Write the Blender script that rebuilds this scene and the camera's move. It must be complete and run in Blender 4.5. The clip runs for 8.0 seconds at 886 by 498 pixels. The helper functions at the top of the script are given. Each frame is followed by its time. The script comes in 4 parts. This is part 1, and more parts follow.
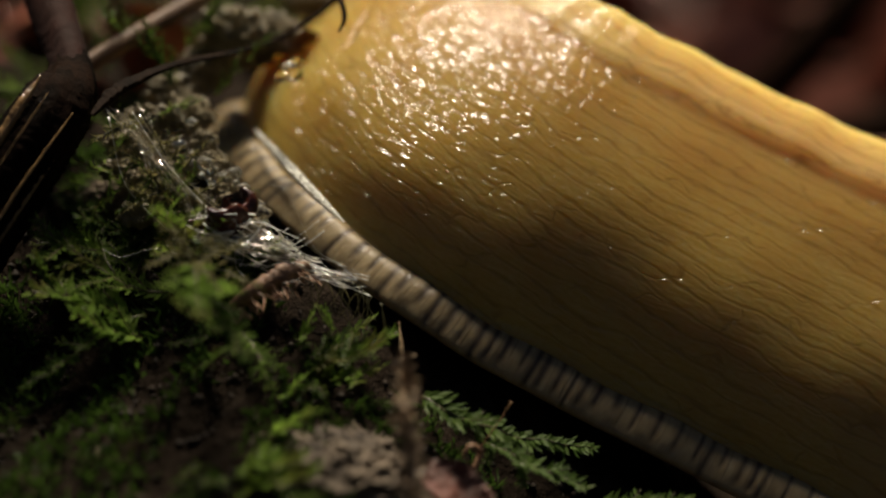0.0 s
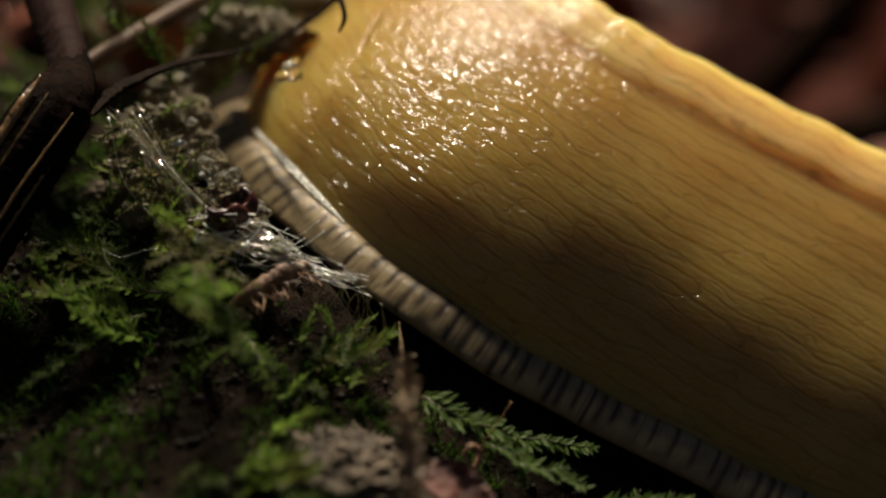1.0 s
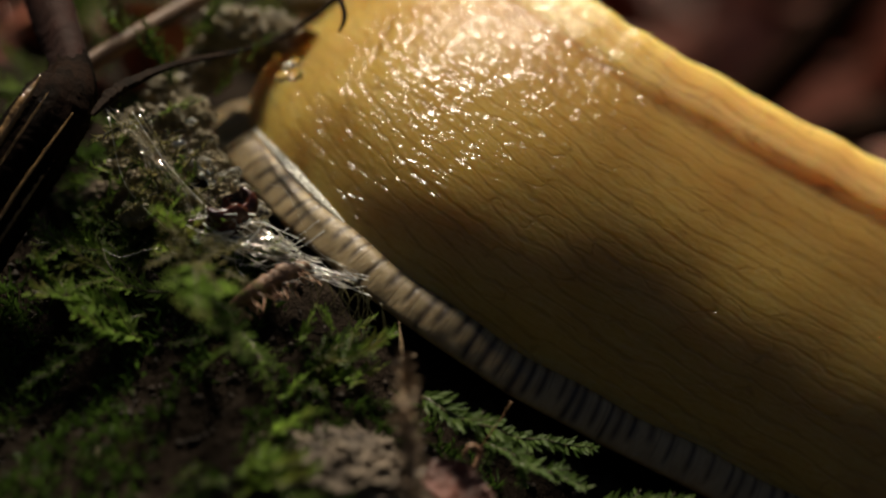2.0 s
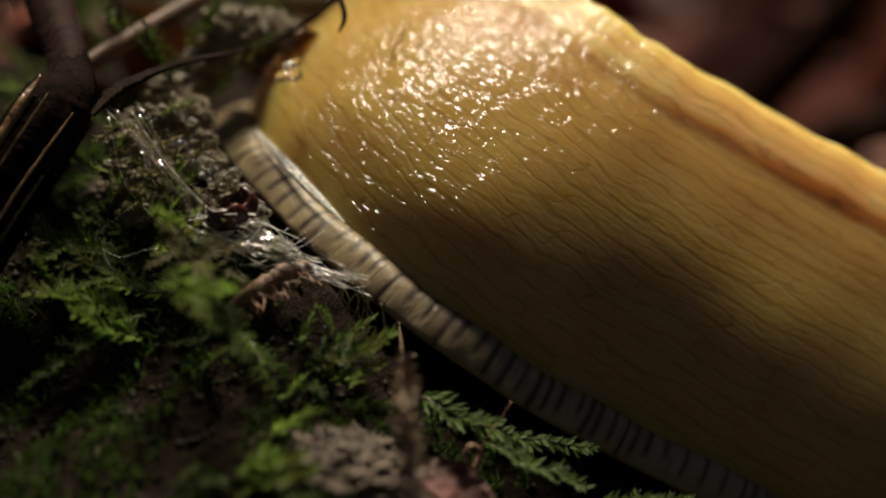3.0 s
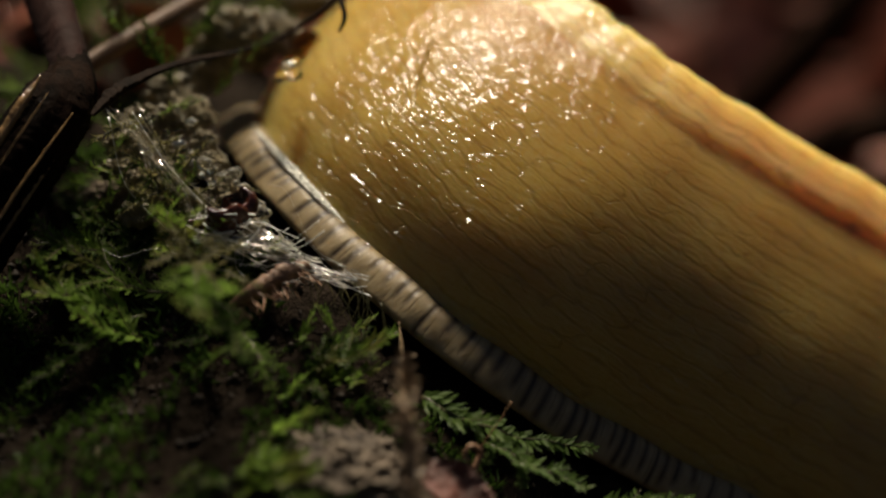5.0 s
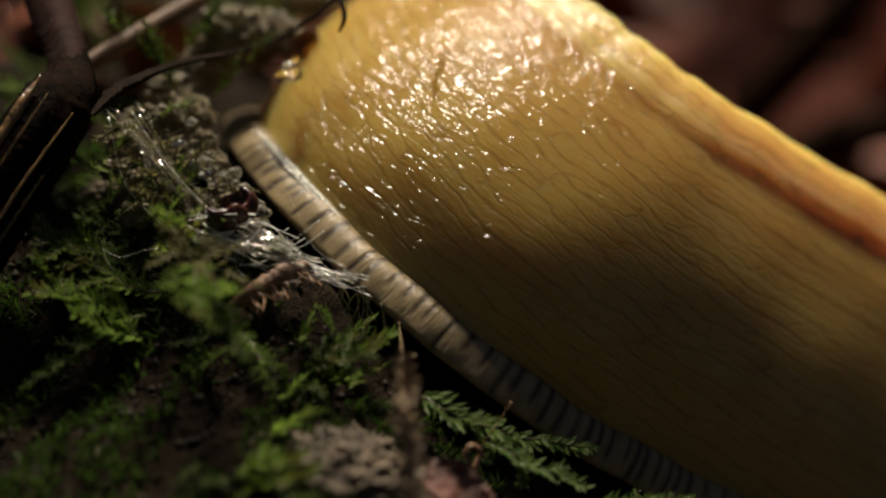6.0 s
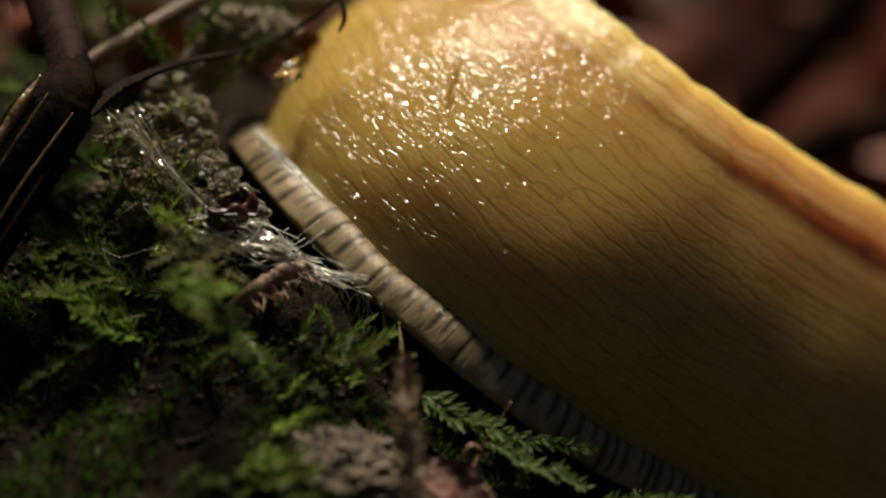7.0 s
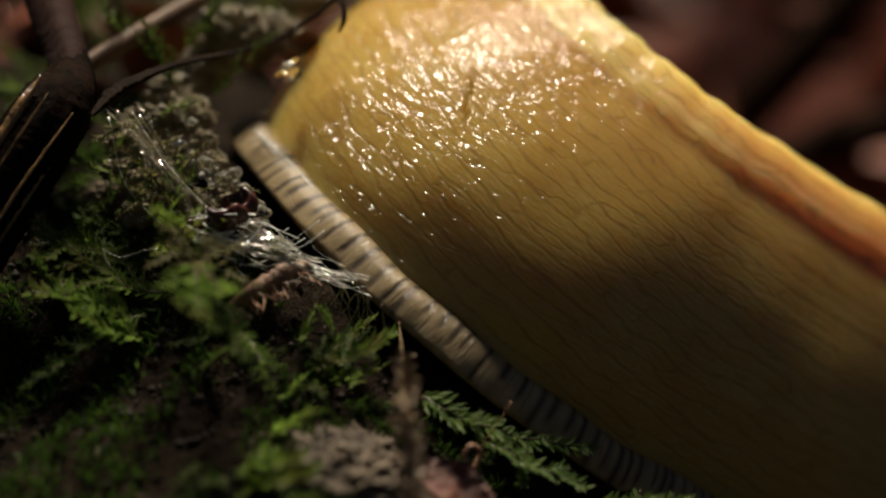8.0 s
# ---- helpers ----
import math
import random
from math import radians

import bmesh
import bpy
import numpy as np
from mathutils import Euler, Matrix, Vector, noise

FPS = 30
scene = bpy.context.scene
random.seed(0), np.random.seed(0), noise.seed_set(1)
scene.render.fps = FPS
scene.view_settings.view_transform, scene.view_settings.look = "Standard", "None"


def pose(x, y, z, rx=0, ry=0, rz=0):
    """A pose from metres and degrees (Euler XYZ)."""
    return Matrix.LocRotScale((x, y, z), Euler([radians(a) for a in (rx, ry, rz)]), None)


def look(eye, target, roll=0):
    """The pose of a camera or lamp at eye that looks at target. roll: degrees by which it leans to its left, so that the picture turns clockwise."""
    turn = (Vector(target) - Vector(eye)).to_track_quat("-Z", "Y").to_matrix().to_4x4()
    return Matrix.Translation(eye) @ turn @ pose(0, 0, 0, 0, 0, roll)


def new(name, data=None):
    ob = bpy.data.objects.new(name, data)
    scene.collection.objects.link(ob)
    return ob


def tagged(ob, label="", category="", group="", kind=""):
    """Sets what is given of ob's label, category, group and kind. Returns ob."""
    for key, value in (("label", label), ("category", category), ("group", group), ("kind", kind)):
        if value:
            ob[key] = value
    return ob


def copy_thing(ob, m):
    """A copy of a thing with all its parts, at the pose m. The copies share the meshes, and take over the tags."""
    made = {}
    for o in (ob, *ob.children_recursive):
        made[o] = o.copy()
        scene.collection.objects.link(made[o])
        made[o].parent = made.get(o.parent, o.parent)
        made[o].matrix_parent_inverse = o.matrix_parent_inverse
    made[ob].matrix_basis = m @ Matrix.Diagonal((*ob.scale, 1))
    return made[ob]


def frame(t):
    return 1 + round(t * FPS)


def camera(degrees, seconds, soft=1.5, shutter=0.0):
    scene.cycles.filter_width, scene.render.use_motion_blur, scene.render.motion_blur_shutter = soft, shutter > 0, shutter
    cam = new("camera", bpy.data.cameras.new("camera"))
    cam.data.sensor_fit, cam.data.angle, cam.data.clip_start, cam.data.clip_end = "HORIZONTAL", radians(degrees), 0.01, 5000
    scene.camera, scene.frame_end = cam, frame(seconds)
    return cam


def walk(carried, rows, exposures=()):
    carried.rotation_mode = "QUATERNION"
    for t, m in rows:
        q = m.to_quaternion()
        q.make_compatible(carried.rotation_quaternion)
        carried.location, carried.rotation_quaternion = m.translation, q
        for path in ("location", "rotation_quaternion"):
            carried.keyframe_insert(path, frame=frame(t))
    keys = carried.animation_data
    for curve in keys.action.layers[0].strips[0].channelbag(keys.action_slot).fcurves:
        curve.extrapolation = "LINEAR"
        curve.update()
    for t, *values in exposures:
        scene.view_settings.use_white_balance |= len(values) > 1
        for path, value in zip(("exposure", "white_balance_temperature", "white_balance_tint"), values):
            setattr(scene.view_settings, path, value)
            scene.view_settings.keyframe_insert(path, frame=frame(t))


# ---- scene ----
# A slug creeps round a bend on a mossy bank. Places below are in millimetres
# about a point 50 mm over the lower ground; mm() turns them into metres.
LIFT = 50.0


def mm(x, y, z):
    return Vector((x, y, z + LIFT)) * 0.001


# ---- camera ----
cam = camera(28, 8.0, soft=2.2)
cam.data.dof.use_dof = True
cam.data.dof.focus_distance = 0.139
cam.data.dof.aperture_fstop = 10.5
VIEW = look(mm(0, -140, 0), mm(0, 0, 0))
walk(cam, [(0.0, VIEW), (8.0, VIEW)], exposures=[(0.0, 0.27), (8.0, 0.27)])

# ---- light ----
SUN_FROM = Vector((0.0, 0.125, 0.95)).normalized()
world = bpy.data.worlds.new("forest_sky")
scene.world = world
world.use_nodes = True
wn = world.node_tree
sky = wn.nodes.new("ShaderNodeTexSky")
sky.sky_type = "NISHITA"
sky.sun_disc = False
sky.sun_elevation = math.asin(SUN_FROM.z)
sky.sun_rotation = math.atan2(SUN_FROM.x, SUN_FROM.y)
wn.links.new(sky.outputs[0], wn.nodes["Background"].inputs[0])
wn.nodes["Background"].inputs[1].default_value = 0.013
sun = new("sun", bpy.data.lights.new("sun", "SUN"))
sun.data.energy = 5.0
sun.data.angle = radians(13.0)
sun.data.color = (1.0, 0.89, 0.70)
sun.matrix_world = look(mm(0, 0, 400) + SUN_FROM, mm(0, 0, 400))


# ---- materials ----
class Mat:
    """A node material with a few short cuts."""

    def __init__(self, name, **inputs):
        self.mat = bpy.data.materials.new(name)
        self.mat.use_nodes = True
        self.t = self.mat.node_tree
        self.bsdf = self.t.nodes["Principled BSDF"]
        self.set(**inputs)

    def set(self, **inputs):
        for k, v in inputs.items():
            self.link(v, self.bsdf.inputs[k.replace("_", " ")])

    def link(self, v, socket):
        if isinstance(v, bpy.types.NodeSocket):
            self.t.links.new(v, socket)
        elif isinstance(v, (tuple, list)) and len(v) == 3 and socket.type == "RGBA":
            socket.default_value = (*v, 1)
        else:
            socket.default_value = v

    def node(self, kind, out=0, props=None, **inputs):
        n = self.t.nodes.new("ShaderNode" + kind)
        for k, v in (props or {}).items():
            setattr(n, k, v)
        for k, v in inputs.items():
            k = k.replace("_", " ")
            self.link(v, n.inputs[int(k[1:])] if k[0] == "i" and k[1:].isdigit() else n.inputs[k])
        return n.outputs[out]

    def coords(self, which="Object", scale=(1, 1, 1), turn=0.0):
        tc = self.t.nodes.new("ShaderNodeTexCoord")
        return self.node("Mapping", i0=tc.outputs[which], Scale=scale, Rotation=(0, 0, radians(turn)))

    def noise(self, vec, scale, detail=4.0, rough=0.55, out=0):
        return self.node("TexNoise", out, Vector=vec, Scale=scale, Detail=detail, Roughness=rough)

    def ramp(self, fac, stops):
        n = self.t.nodes.new("ShaderNodeValToRGB")
        while len(n.color_ramp.elements) < len(stops):
            n.color_ramp.elements.new(0.5)
        for e, (p, c) in zip(n.color_ramp.elements, stops):
            e.position = p
            e.color = (*c, 1) if isinstance(c, tuple) else (c, c, c, 1)
        self.t.links.new(fac, n.inputs[0])
        return n.outputs[0]

    def mix(self, fac, a, b, blend="MIX"):
        n = self.t.nodes.new("ShaderNodeMix")
        n.data_type, n.blend_type = "RGBA", blend
        self.link(fac, n.inputs[0])
        self.link(a, n.inputs[6])
        self.link(b, n.inputs[7])
        return n.outputs[2]

    def math(self, op, a, b=0.0):
        return self.node("Math", 0, {"operation": op}, i0=a, i1=b)

    def bump(self, height, distance, strength=1.0, normal=None):
        n = self.t.nodes.new("ShaderNodeBump")
        n.inputs["Strength"].default_value = strength
        n.inputs["Distance"].default_value = distance
        self.t.links.new(height, n.inputs["Height"])
        if normal is not None:
            self.t.links.new(normal, n.inputs["Normal"])
        return n.outputs[0]


def slug_skin():
    m = Mat("slug_skin")
    uv = m.coords("UV")                      # millimetres along and up the body
    bent = m.node("VectorMath", 0, {"operation": "ADD"}, i0=uv, i1=m.node("VectorMath", 0, {"operation": "SCALE"}, i0=m.noise(uv, 0.45, 2, out=1), Scale=1.1))
    # long fine grooves, drawn out along the body, that run together here and there
    x_, y_ = m.node("SeparateXYZ", 0, Vector=uv), m.node("SeparateXYZ", 1, Vector=uv)

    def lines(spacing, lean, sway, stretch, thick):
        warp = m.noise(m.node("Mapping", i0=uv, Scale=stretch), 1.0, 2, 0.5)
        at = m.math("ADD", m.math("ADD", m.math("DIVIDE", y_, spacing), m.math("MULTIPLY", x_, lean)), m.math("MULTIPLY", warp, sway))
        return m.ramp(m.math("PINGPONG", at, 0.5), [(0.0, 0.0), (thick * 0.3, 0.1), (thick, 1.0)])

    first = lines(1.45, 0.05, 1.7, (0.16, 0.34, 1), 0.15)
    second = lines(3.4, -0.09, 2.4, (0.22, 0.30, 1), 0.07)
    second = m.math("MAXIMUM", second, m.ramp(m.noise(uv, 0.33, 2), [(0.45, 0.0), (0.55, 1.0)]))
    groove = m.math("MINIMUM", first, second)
    groove_tone = m.ramp(m.noise(uv, 0.5, 2), [(0.36, 0.3), (0.6, 1.0)])
    # small wet wrinkles
    small = m.node("Mapping", i0=bent, Scale=(0.65, 2.5, 1), Rotation=(0, 0, radians(-8)))
    cell = m.node("TexVoronoi", 0, {"feature": "SMOOTH_F1", "voronoi_dimensions": "2D"}, Vector=small, Scale=1.0, Smoothness=0.4)
    fine = m.noise(m.node("Mapping", i0=bent, Scale=(1.2, 3.2, 1)), 1.0, 2, 0.5)
    pebble = m.math("ADD", m.math("MULTIPLY", m.math("SUBTRACT", 1.0, cell), 0.6), m.math("MULTIPLY", fine, 0.35))
    grit = m.node("TexVoronoi", 0, {"feature": "SMOOTH_F1", "voronoi_dimensions": "2D"}, Vector=m.node("Mapping", i0=bent, Scale=(1.6, 3.8, 1)), Scale=1.0, Smoothness=0.5)
    # colour: ochre, greener and browner by turns, orange along the keel
    patch = m.noise(uv, 0.16, 3)
    base = m.ramp(patch, [(0.3, (0.43, 0.265, 0.066)), (0.5, (0.47, 0.315, 0.083)), (0.7, (0.48, 0.34, 0.104))])
    grain = m.noise(uv, 2.2, 4)
    base = m.mix(m.ramp(grain, [(0.35, 0.35), (0.65, 0.0)]), base, (0.42, 0.23, 0.03))
    keel = m.ramp(m.math("DIVIDE", y_, 40.0), [(0.655, 0.0), (0.685, 1.0)])
    brown = m.ramp(m.math("DIVIDE", y_, 40.0), [(0.34, 0.0), (0.60, 0.55), (0.665, 0.6), (0.69, 0.0)])
    base = m.mix(brown, base, (0.40, 0.205, 0.055))
    base = m.mix(keel, base, (0.62, 0.46, 0.17))
    # shade in the grooves is put into the colour, patchily strong
    base = m.mix(m.math("MULTIPLY", m.math("MULTIPLY", m.math("SUBTRACT", 1.0, groove), groove_tone), 0.46), base, (0.19, 0.10, 0.022))
    # one deep fold slants across the flank, its shade put into the colour too
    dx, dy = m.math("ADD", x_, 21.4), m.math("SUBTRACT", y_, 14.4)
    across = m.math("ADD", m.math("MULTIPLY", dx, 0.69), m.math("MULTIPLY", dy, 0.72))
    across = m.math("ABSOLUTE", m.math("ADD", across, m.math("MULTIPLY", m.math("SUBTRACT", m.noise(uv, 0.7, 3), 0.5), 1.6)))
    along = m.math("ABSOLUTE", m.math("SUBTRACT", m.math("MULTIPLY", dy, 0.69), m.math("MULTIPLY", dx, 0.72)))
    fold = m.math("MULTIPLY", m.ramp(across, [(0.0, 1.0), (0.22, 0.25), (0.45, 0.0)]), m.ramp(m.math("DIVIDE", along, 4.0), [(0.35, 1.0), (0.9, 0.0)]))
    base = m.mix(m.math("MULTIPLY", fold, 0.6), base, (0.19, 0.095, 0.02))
    n1 = m.bump(m.math("SUBTRACT", 1.0, fold), 0.0003, 0.8, m.bump(groove, 0.00006, 0.3))
    n1 = m.bump(pebble, 0.00010, 0.30, n1)
    swell = m.noise(m.node("Mapping", i0=bent, Scale=(0.20, 0.34, 1)), 1.0, 3, 0.55)
    swell = m.math("MULTIPLY", swell, m.math("SUBTRACT", 1.0, m.math("MULTIPLY", keel, 0.85)))
    n2 = m.bump(swell, 0.0008, 1.0, m.bump(m.math("SUBTRACT", 1.0, fold), 0.0004, 1.0, m.bump(groove, 0.00009, 0.6)))
    n2 = m.bump(pebble, 0.0002, 1.0, n2)
    n2 = m.bump(m.math("SUBTRACT", 1.0, grit), 0.00006, 1.0, n2)
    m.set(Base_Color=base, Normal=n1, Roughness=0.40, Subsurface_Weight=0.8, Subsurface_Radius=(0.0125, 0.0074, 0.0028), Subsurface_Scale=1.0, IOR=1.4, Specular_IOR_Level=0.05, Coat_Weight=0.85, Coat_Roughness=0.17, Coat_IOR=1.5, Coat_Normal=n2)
    m.bsdf.subsurface_method = "RANDOM_WALK"
    return m.mat


def fringe_skin():
    m = Mat("fringe_skin")
    uv = m.coords("UV")
    stripe = m.node("Attribute", 2, {"attribute_name": "stripe"})
    tone = m.noise(uv, 0.9, 3)
    base = m.ramp(tone, [(0.3, (0.23, 0.165, 0.085)), (0.7, (0.34, 0.26, 0.145))])
    fine = m.noise(m.node("Mapping", i0=uv, Scale=(4, 2.2, 1)), 1.0, 4)
    base = m.mix(m.ramp(fine, [(0.4, 0.14), (0.62, 0.0)]), base, (0.20, 0.13, 0.06))
    base = m.mix(stripe, base, (0.035, 0.02, 0.011))
    n = m.bump(fine, 0.00010, 0.6)
    n = m.bump(m.math("SUBTRACT", 1.0, stripe), 0.00008, 0.5, n)
    n2 = m.bump(m.noise(m.node("Mapping", i0=uv, Scale=(2.2, 1.0, 1)), 1.0, 4), 0.0004, 1.0)
    m.set(Base_Color=base, Normal=n, Roughness=0.55, Specular_IOR_Level=0.3, Subsurface_Weight=0.35, Subsurface_Radius=(0.0012, 0.0008, 0.0004), Subsurface_Scale=1.0, Coat_Weight=0.45, Coat_Roughness=0.2, Coat_Normal=n2, IOR=1.4)
    return m.mat


def plain(name, low, high, scale=400.0, rough=0.6, bump=0.0003, stretch=(1, 1, 1), **more):
    """A grained natural surface between two colours, by its own coordinates in metres."""
    m = Mat(name)
    co = m.coords("Object", stretch)
    big = m.noise(co, scale * 0.22, 3)
    fine = m.noise(co, scale, 5, 0.65)
    v = m.math("ADD", m.math("MULTIPLY", big, 0.5), m.math("MULTIPLY", fine, 0.5))
    rnd = m.node("ObjectInfo", 5)
    v = m.math("ADD", v, m.math("MULTIPLY", m.math("SUBTRACT", rnd, 0.5), 0.12))
    m.set(Base_Color=m.ramp(v, [(0.36, low), (0.64, high)]), Roughness=rough, Normal=m.bump(fine, bump, 0.8), **more)
    return m.mat


def leaf_green(name, low, high, dry=(0.16, 0.11, 0.03)):
    m = Mat(name)
    co = m.coords("Object")
    isl = m.node("NewGeometry", 8)
    rnd = m.node("ObjectInfo", 5)
    v = m.math("ADD", m.math("MULTIPLY", isl, 0.5), m.math("MULTIPLY", rnd, 0.5))
    base = m.ramp(v, [(0.05, low), (0.8, high)])
    base = m.mix(m.ramp(m.noise(co, 220, 3), [(0.58, 0.0), (0.75, 0.7)]), base, dry)
    m.set(Base_Color=base, Roughness=0.5, Specular_IOR_Level=0.3, IOR=1.45)
    out = m.t.nodes["Material Output"]
    tr = m.t.nodes.new("ShaderNodeBsdfTranslucent")
    m.t.links.new(base, tr.inputs[0])
    mx = m.t.nodes.new("ShaderNodeMixShader")
    mx.inputs[0].default_value = 0.6
    m.t.links.new(m.bsdf.outputs[0], mx.inputs[1])
    m.t.links.new(tr.outputs[0], mx.inputs[2])
    m.t.links.new(mx.outputs[0], out.inputs[0])
    return m.mat


SKIN = slug_skin()
FRINGE = fringe_skin()
# soil and crumbs: shade of the bank's hollows is put into near-black colours
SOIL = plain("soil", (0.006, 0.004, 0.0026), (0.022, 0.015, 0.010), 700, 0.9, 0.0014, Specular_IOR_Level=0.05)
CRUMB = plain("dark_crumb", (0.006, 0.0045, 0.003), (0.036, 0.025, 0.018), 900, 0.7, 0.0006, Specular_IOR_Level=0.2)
CLOD = plain("crumbly_earth", (0.04, 0.027, 0.018), (0.21, 0.155, 0.105), 800, 0.8, 0.0008)
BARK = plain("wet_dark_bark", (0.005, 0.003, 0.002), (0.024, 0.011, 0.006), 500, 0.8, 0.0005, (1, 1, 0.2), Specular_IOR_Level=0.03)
# much paler than the bark: the wet edge highlights are put into the colour
STRIP = plain("wet_lit_strip", (0.05, 0.03, 0.014), (0.36, 0.22, 0.10), 900, 0.16, 0.0006, (1, 1, 0.3))
RED_BARK = plain("red_bark", (0.008, 0.003, 0.002), (0.036, 0.011, 0.007), 500, 0.8, 0.0004, (1, 1, 0.3), Specular_IOR_Level=0.15)
OLIVE = plain("mouldy_debris", (0.08, 0.064, 0.034), (0.36, 0.29, 0.165), 900, 0.5, 0.0006)
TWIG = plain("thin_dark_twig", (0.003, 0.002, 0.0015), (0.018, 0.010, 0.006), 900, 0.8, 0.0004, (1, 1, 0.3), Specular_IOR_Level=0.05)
STRAW = plain("tan_stalk", (0.11, 0.055, 0.026), (0.26, 0.14, 0.068), 500, 0.5, 0.0003, (1, 1, 0.15))
BROWN_STALK = plain("brown_stalk", (0.06, 0.028, 0.013), (0.17, 0.085, 0.04), 500, 0.6, 0.0003, (1, 1, 0.15))
SCALE = plain("red_brown_scale", (0.010, 0.003, 0.002), (0.07, 0.014, 0.005), 600, 0.25, 0.0005)
HUSK = plain("dry_husk", (0.10, 0.05, 0.03), (0.42, 0.24, 0.14), 900, 0.5, 0.0003)
STALK = plain("withered_moss", (0.09, 0.055, 0.03), (0.36, 0.24, 0.13), 900, 0.6, 0.0003)
ROSE = plain("rotting_leaf", (0.04, 0.016, 0.011), (0.18, 0.065, 0.045), 700, 0.45, 0.0014)
LITTER = plain("dead_leaf", (0.10, 0.028, 0.018), (0.32, 0.095, 0.05), 60, 0.5, 0.0006)
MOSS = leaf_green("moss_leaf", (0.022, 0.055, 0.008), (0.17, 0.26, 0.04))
# moss of the bank: shade is put into the darker green
MOSS_SHADED = leaf_green("shaded_moss_leaf", (0.008, 0.016, 0.003), (0.045, 0.085, 0.013), (0.05, 0.03, 0.012))
# moss of the lit shoots: sunlight is put into the lighter green
MOSS_SUNLIT = leaf_green("sunlit_moss_leaf", (0.06, 0.12, 0.015), (0.25, 0.38, 0.06))
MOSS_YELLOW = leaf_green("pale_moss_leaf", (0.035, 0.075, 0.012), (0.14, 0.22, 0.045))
MOSS_OLIVE = leaf_green("olive_moss_leaf", (0.10, 0.10, 0.03), (0.34, 0.30, 0.11), (0.30, 0.22, 0.10))
MOSS_STEM = plain("moss_stem", (0.03, 0.03, 0.008), (0.10, 0.08, 0.02), 900, 0.5, 0.0001)


def whitened_slime():
    # wet glints are put into the colour: whitish, only partly clear
    m = Mat("slime", Base_Color=(0.95, 0.93, 0.86), Roughness=0.12, IOR=1.36, Transmission_Weight=0.35)
    return m.mat


SLIME = whitened_slime()
# drops are whitened, so that the colour stands for a blurred sun glint
DROP = Mat("slime_drop", Base_Color=(0.95, 0.94, 0.88), Roughness=0.08, IOR=1.45, Transmission_Weight=0.6, Coat_Weight=1.0).mat
THREAD = Mat("slime_thread", Base_Color=(0.66, 0.58, 0.42), Roughness=0.2, IOR=1.36, Transmission_Weight=0.55).mat
GEL = Mat("slime_gel", Base_Color=(0.80, 0.77, 0.68), Roughness=0.12, IOR=1.38, Transmission_Weight=0.9).mat
FILM = Mat("slime_film", Base_Color=(0.92, 0.90, 0.82), Roughness=0.07, IOR=1.33, Transmission_Weight=1.0)
FILM.set(Normal=FILM.bump(FILM.noise(FILM.coords("Object"), 1400, 3), 0.0004, 0.9))
FILM = FILM.mat
CLEAR = Mat("clear_slime", Base_Color=(1.0, 0.99, 0.95), Roughness=0.03, IOR=1.35, Transmission_Weight=1.0).mat


# ---- mesh helpers ----
def mesh_of(name, verts, faces, material, smooth=True, uv=None):
    """A mesh from points in metres; uv: a pair for each point."""
    me = bpy.data.meshes.new(name)
    me.from_pydata([tuple(v) for v in verts], [], faces)
    me.materials.append(material)
    me.polygons.foreach_set("use_smooth", [smooth] * len(me.polygons))
    if uv is not None:
        loops = np.empty(len(me.loops), dtype=np.int32)
        me.loops.foreach_get("vertex_index", loops)
        me.uv_layers.new(name="UVMap").data.foreach_set("uv", np.asarray(uv, dtype=np.float32)[loops].ravel())
    me.update()
    return me


def part(name, me, parent=None, label=""):
    ob = new(name, me)
    if parent is not None:
        ob.parent = parent
    return tagged(ob, label)


def empty(name, m=None):
    ob = new(name)
    ob.empty_display_size = 0.005
    if m is not None:
        ob.matrix_world = m
    return ob


def grid_faces(nu, nv, wrap=False):
    a = np.arange(nu * nv).reshape(nu, nv)
    if wrap:
        a = np.concatenate([a, a[:, :1]], axis=1)
    q = np.stack([a[:-1, :-1], a[1:, :-1], a[1:, 1:], a[:-1, 1:]], -1).reshape(-1, 4)
    return q.tolist()


def smooth_line(points, n):
    """n points on a Catmull-Rom line through the given ones."""
    p = np.array(points, float)
    p = np.vstack([2 * p[0] - p[1], p, 2 * p[-1] - p[-2]])
    t = np.linspace(0, len(points) - 1 - 1e-9, n)
    i = t.astype(int)
    f = (t - i)[:, None]
    a, b, c, d = p[i], p[i + 1], p[i + 2], p[i + 3]
    return 0.5 * (2 * b + (c - a) * f + (2 * a - 5 * b + 4 * c - d) * f ** 2 + (3 * b - a - 3 * c + d) * f ** 3)


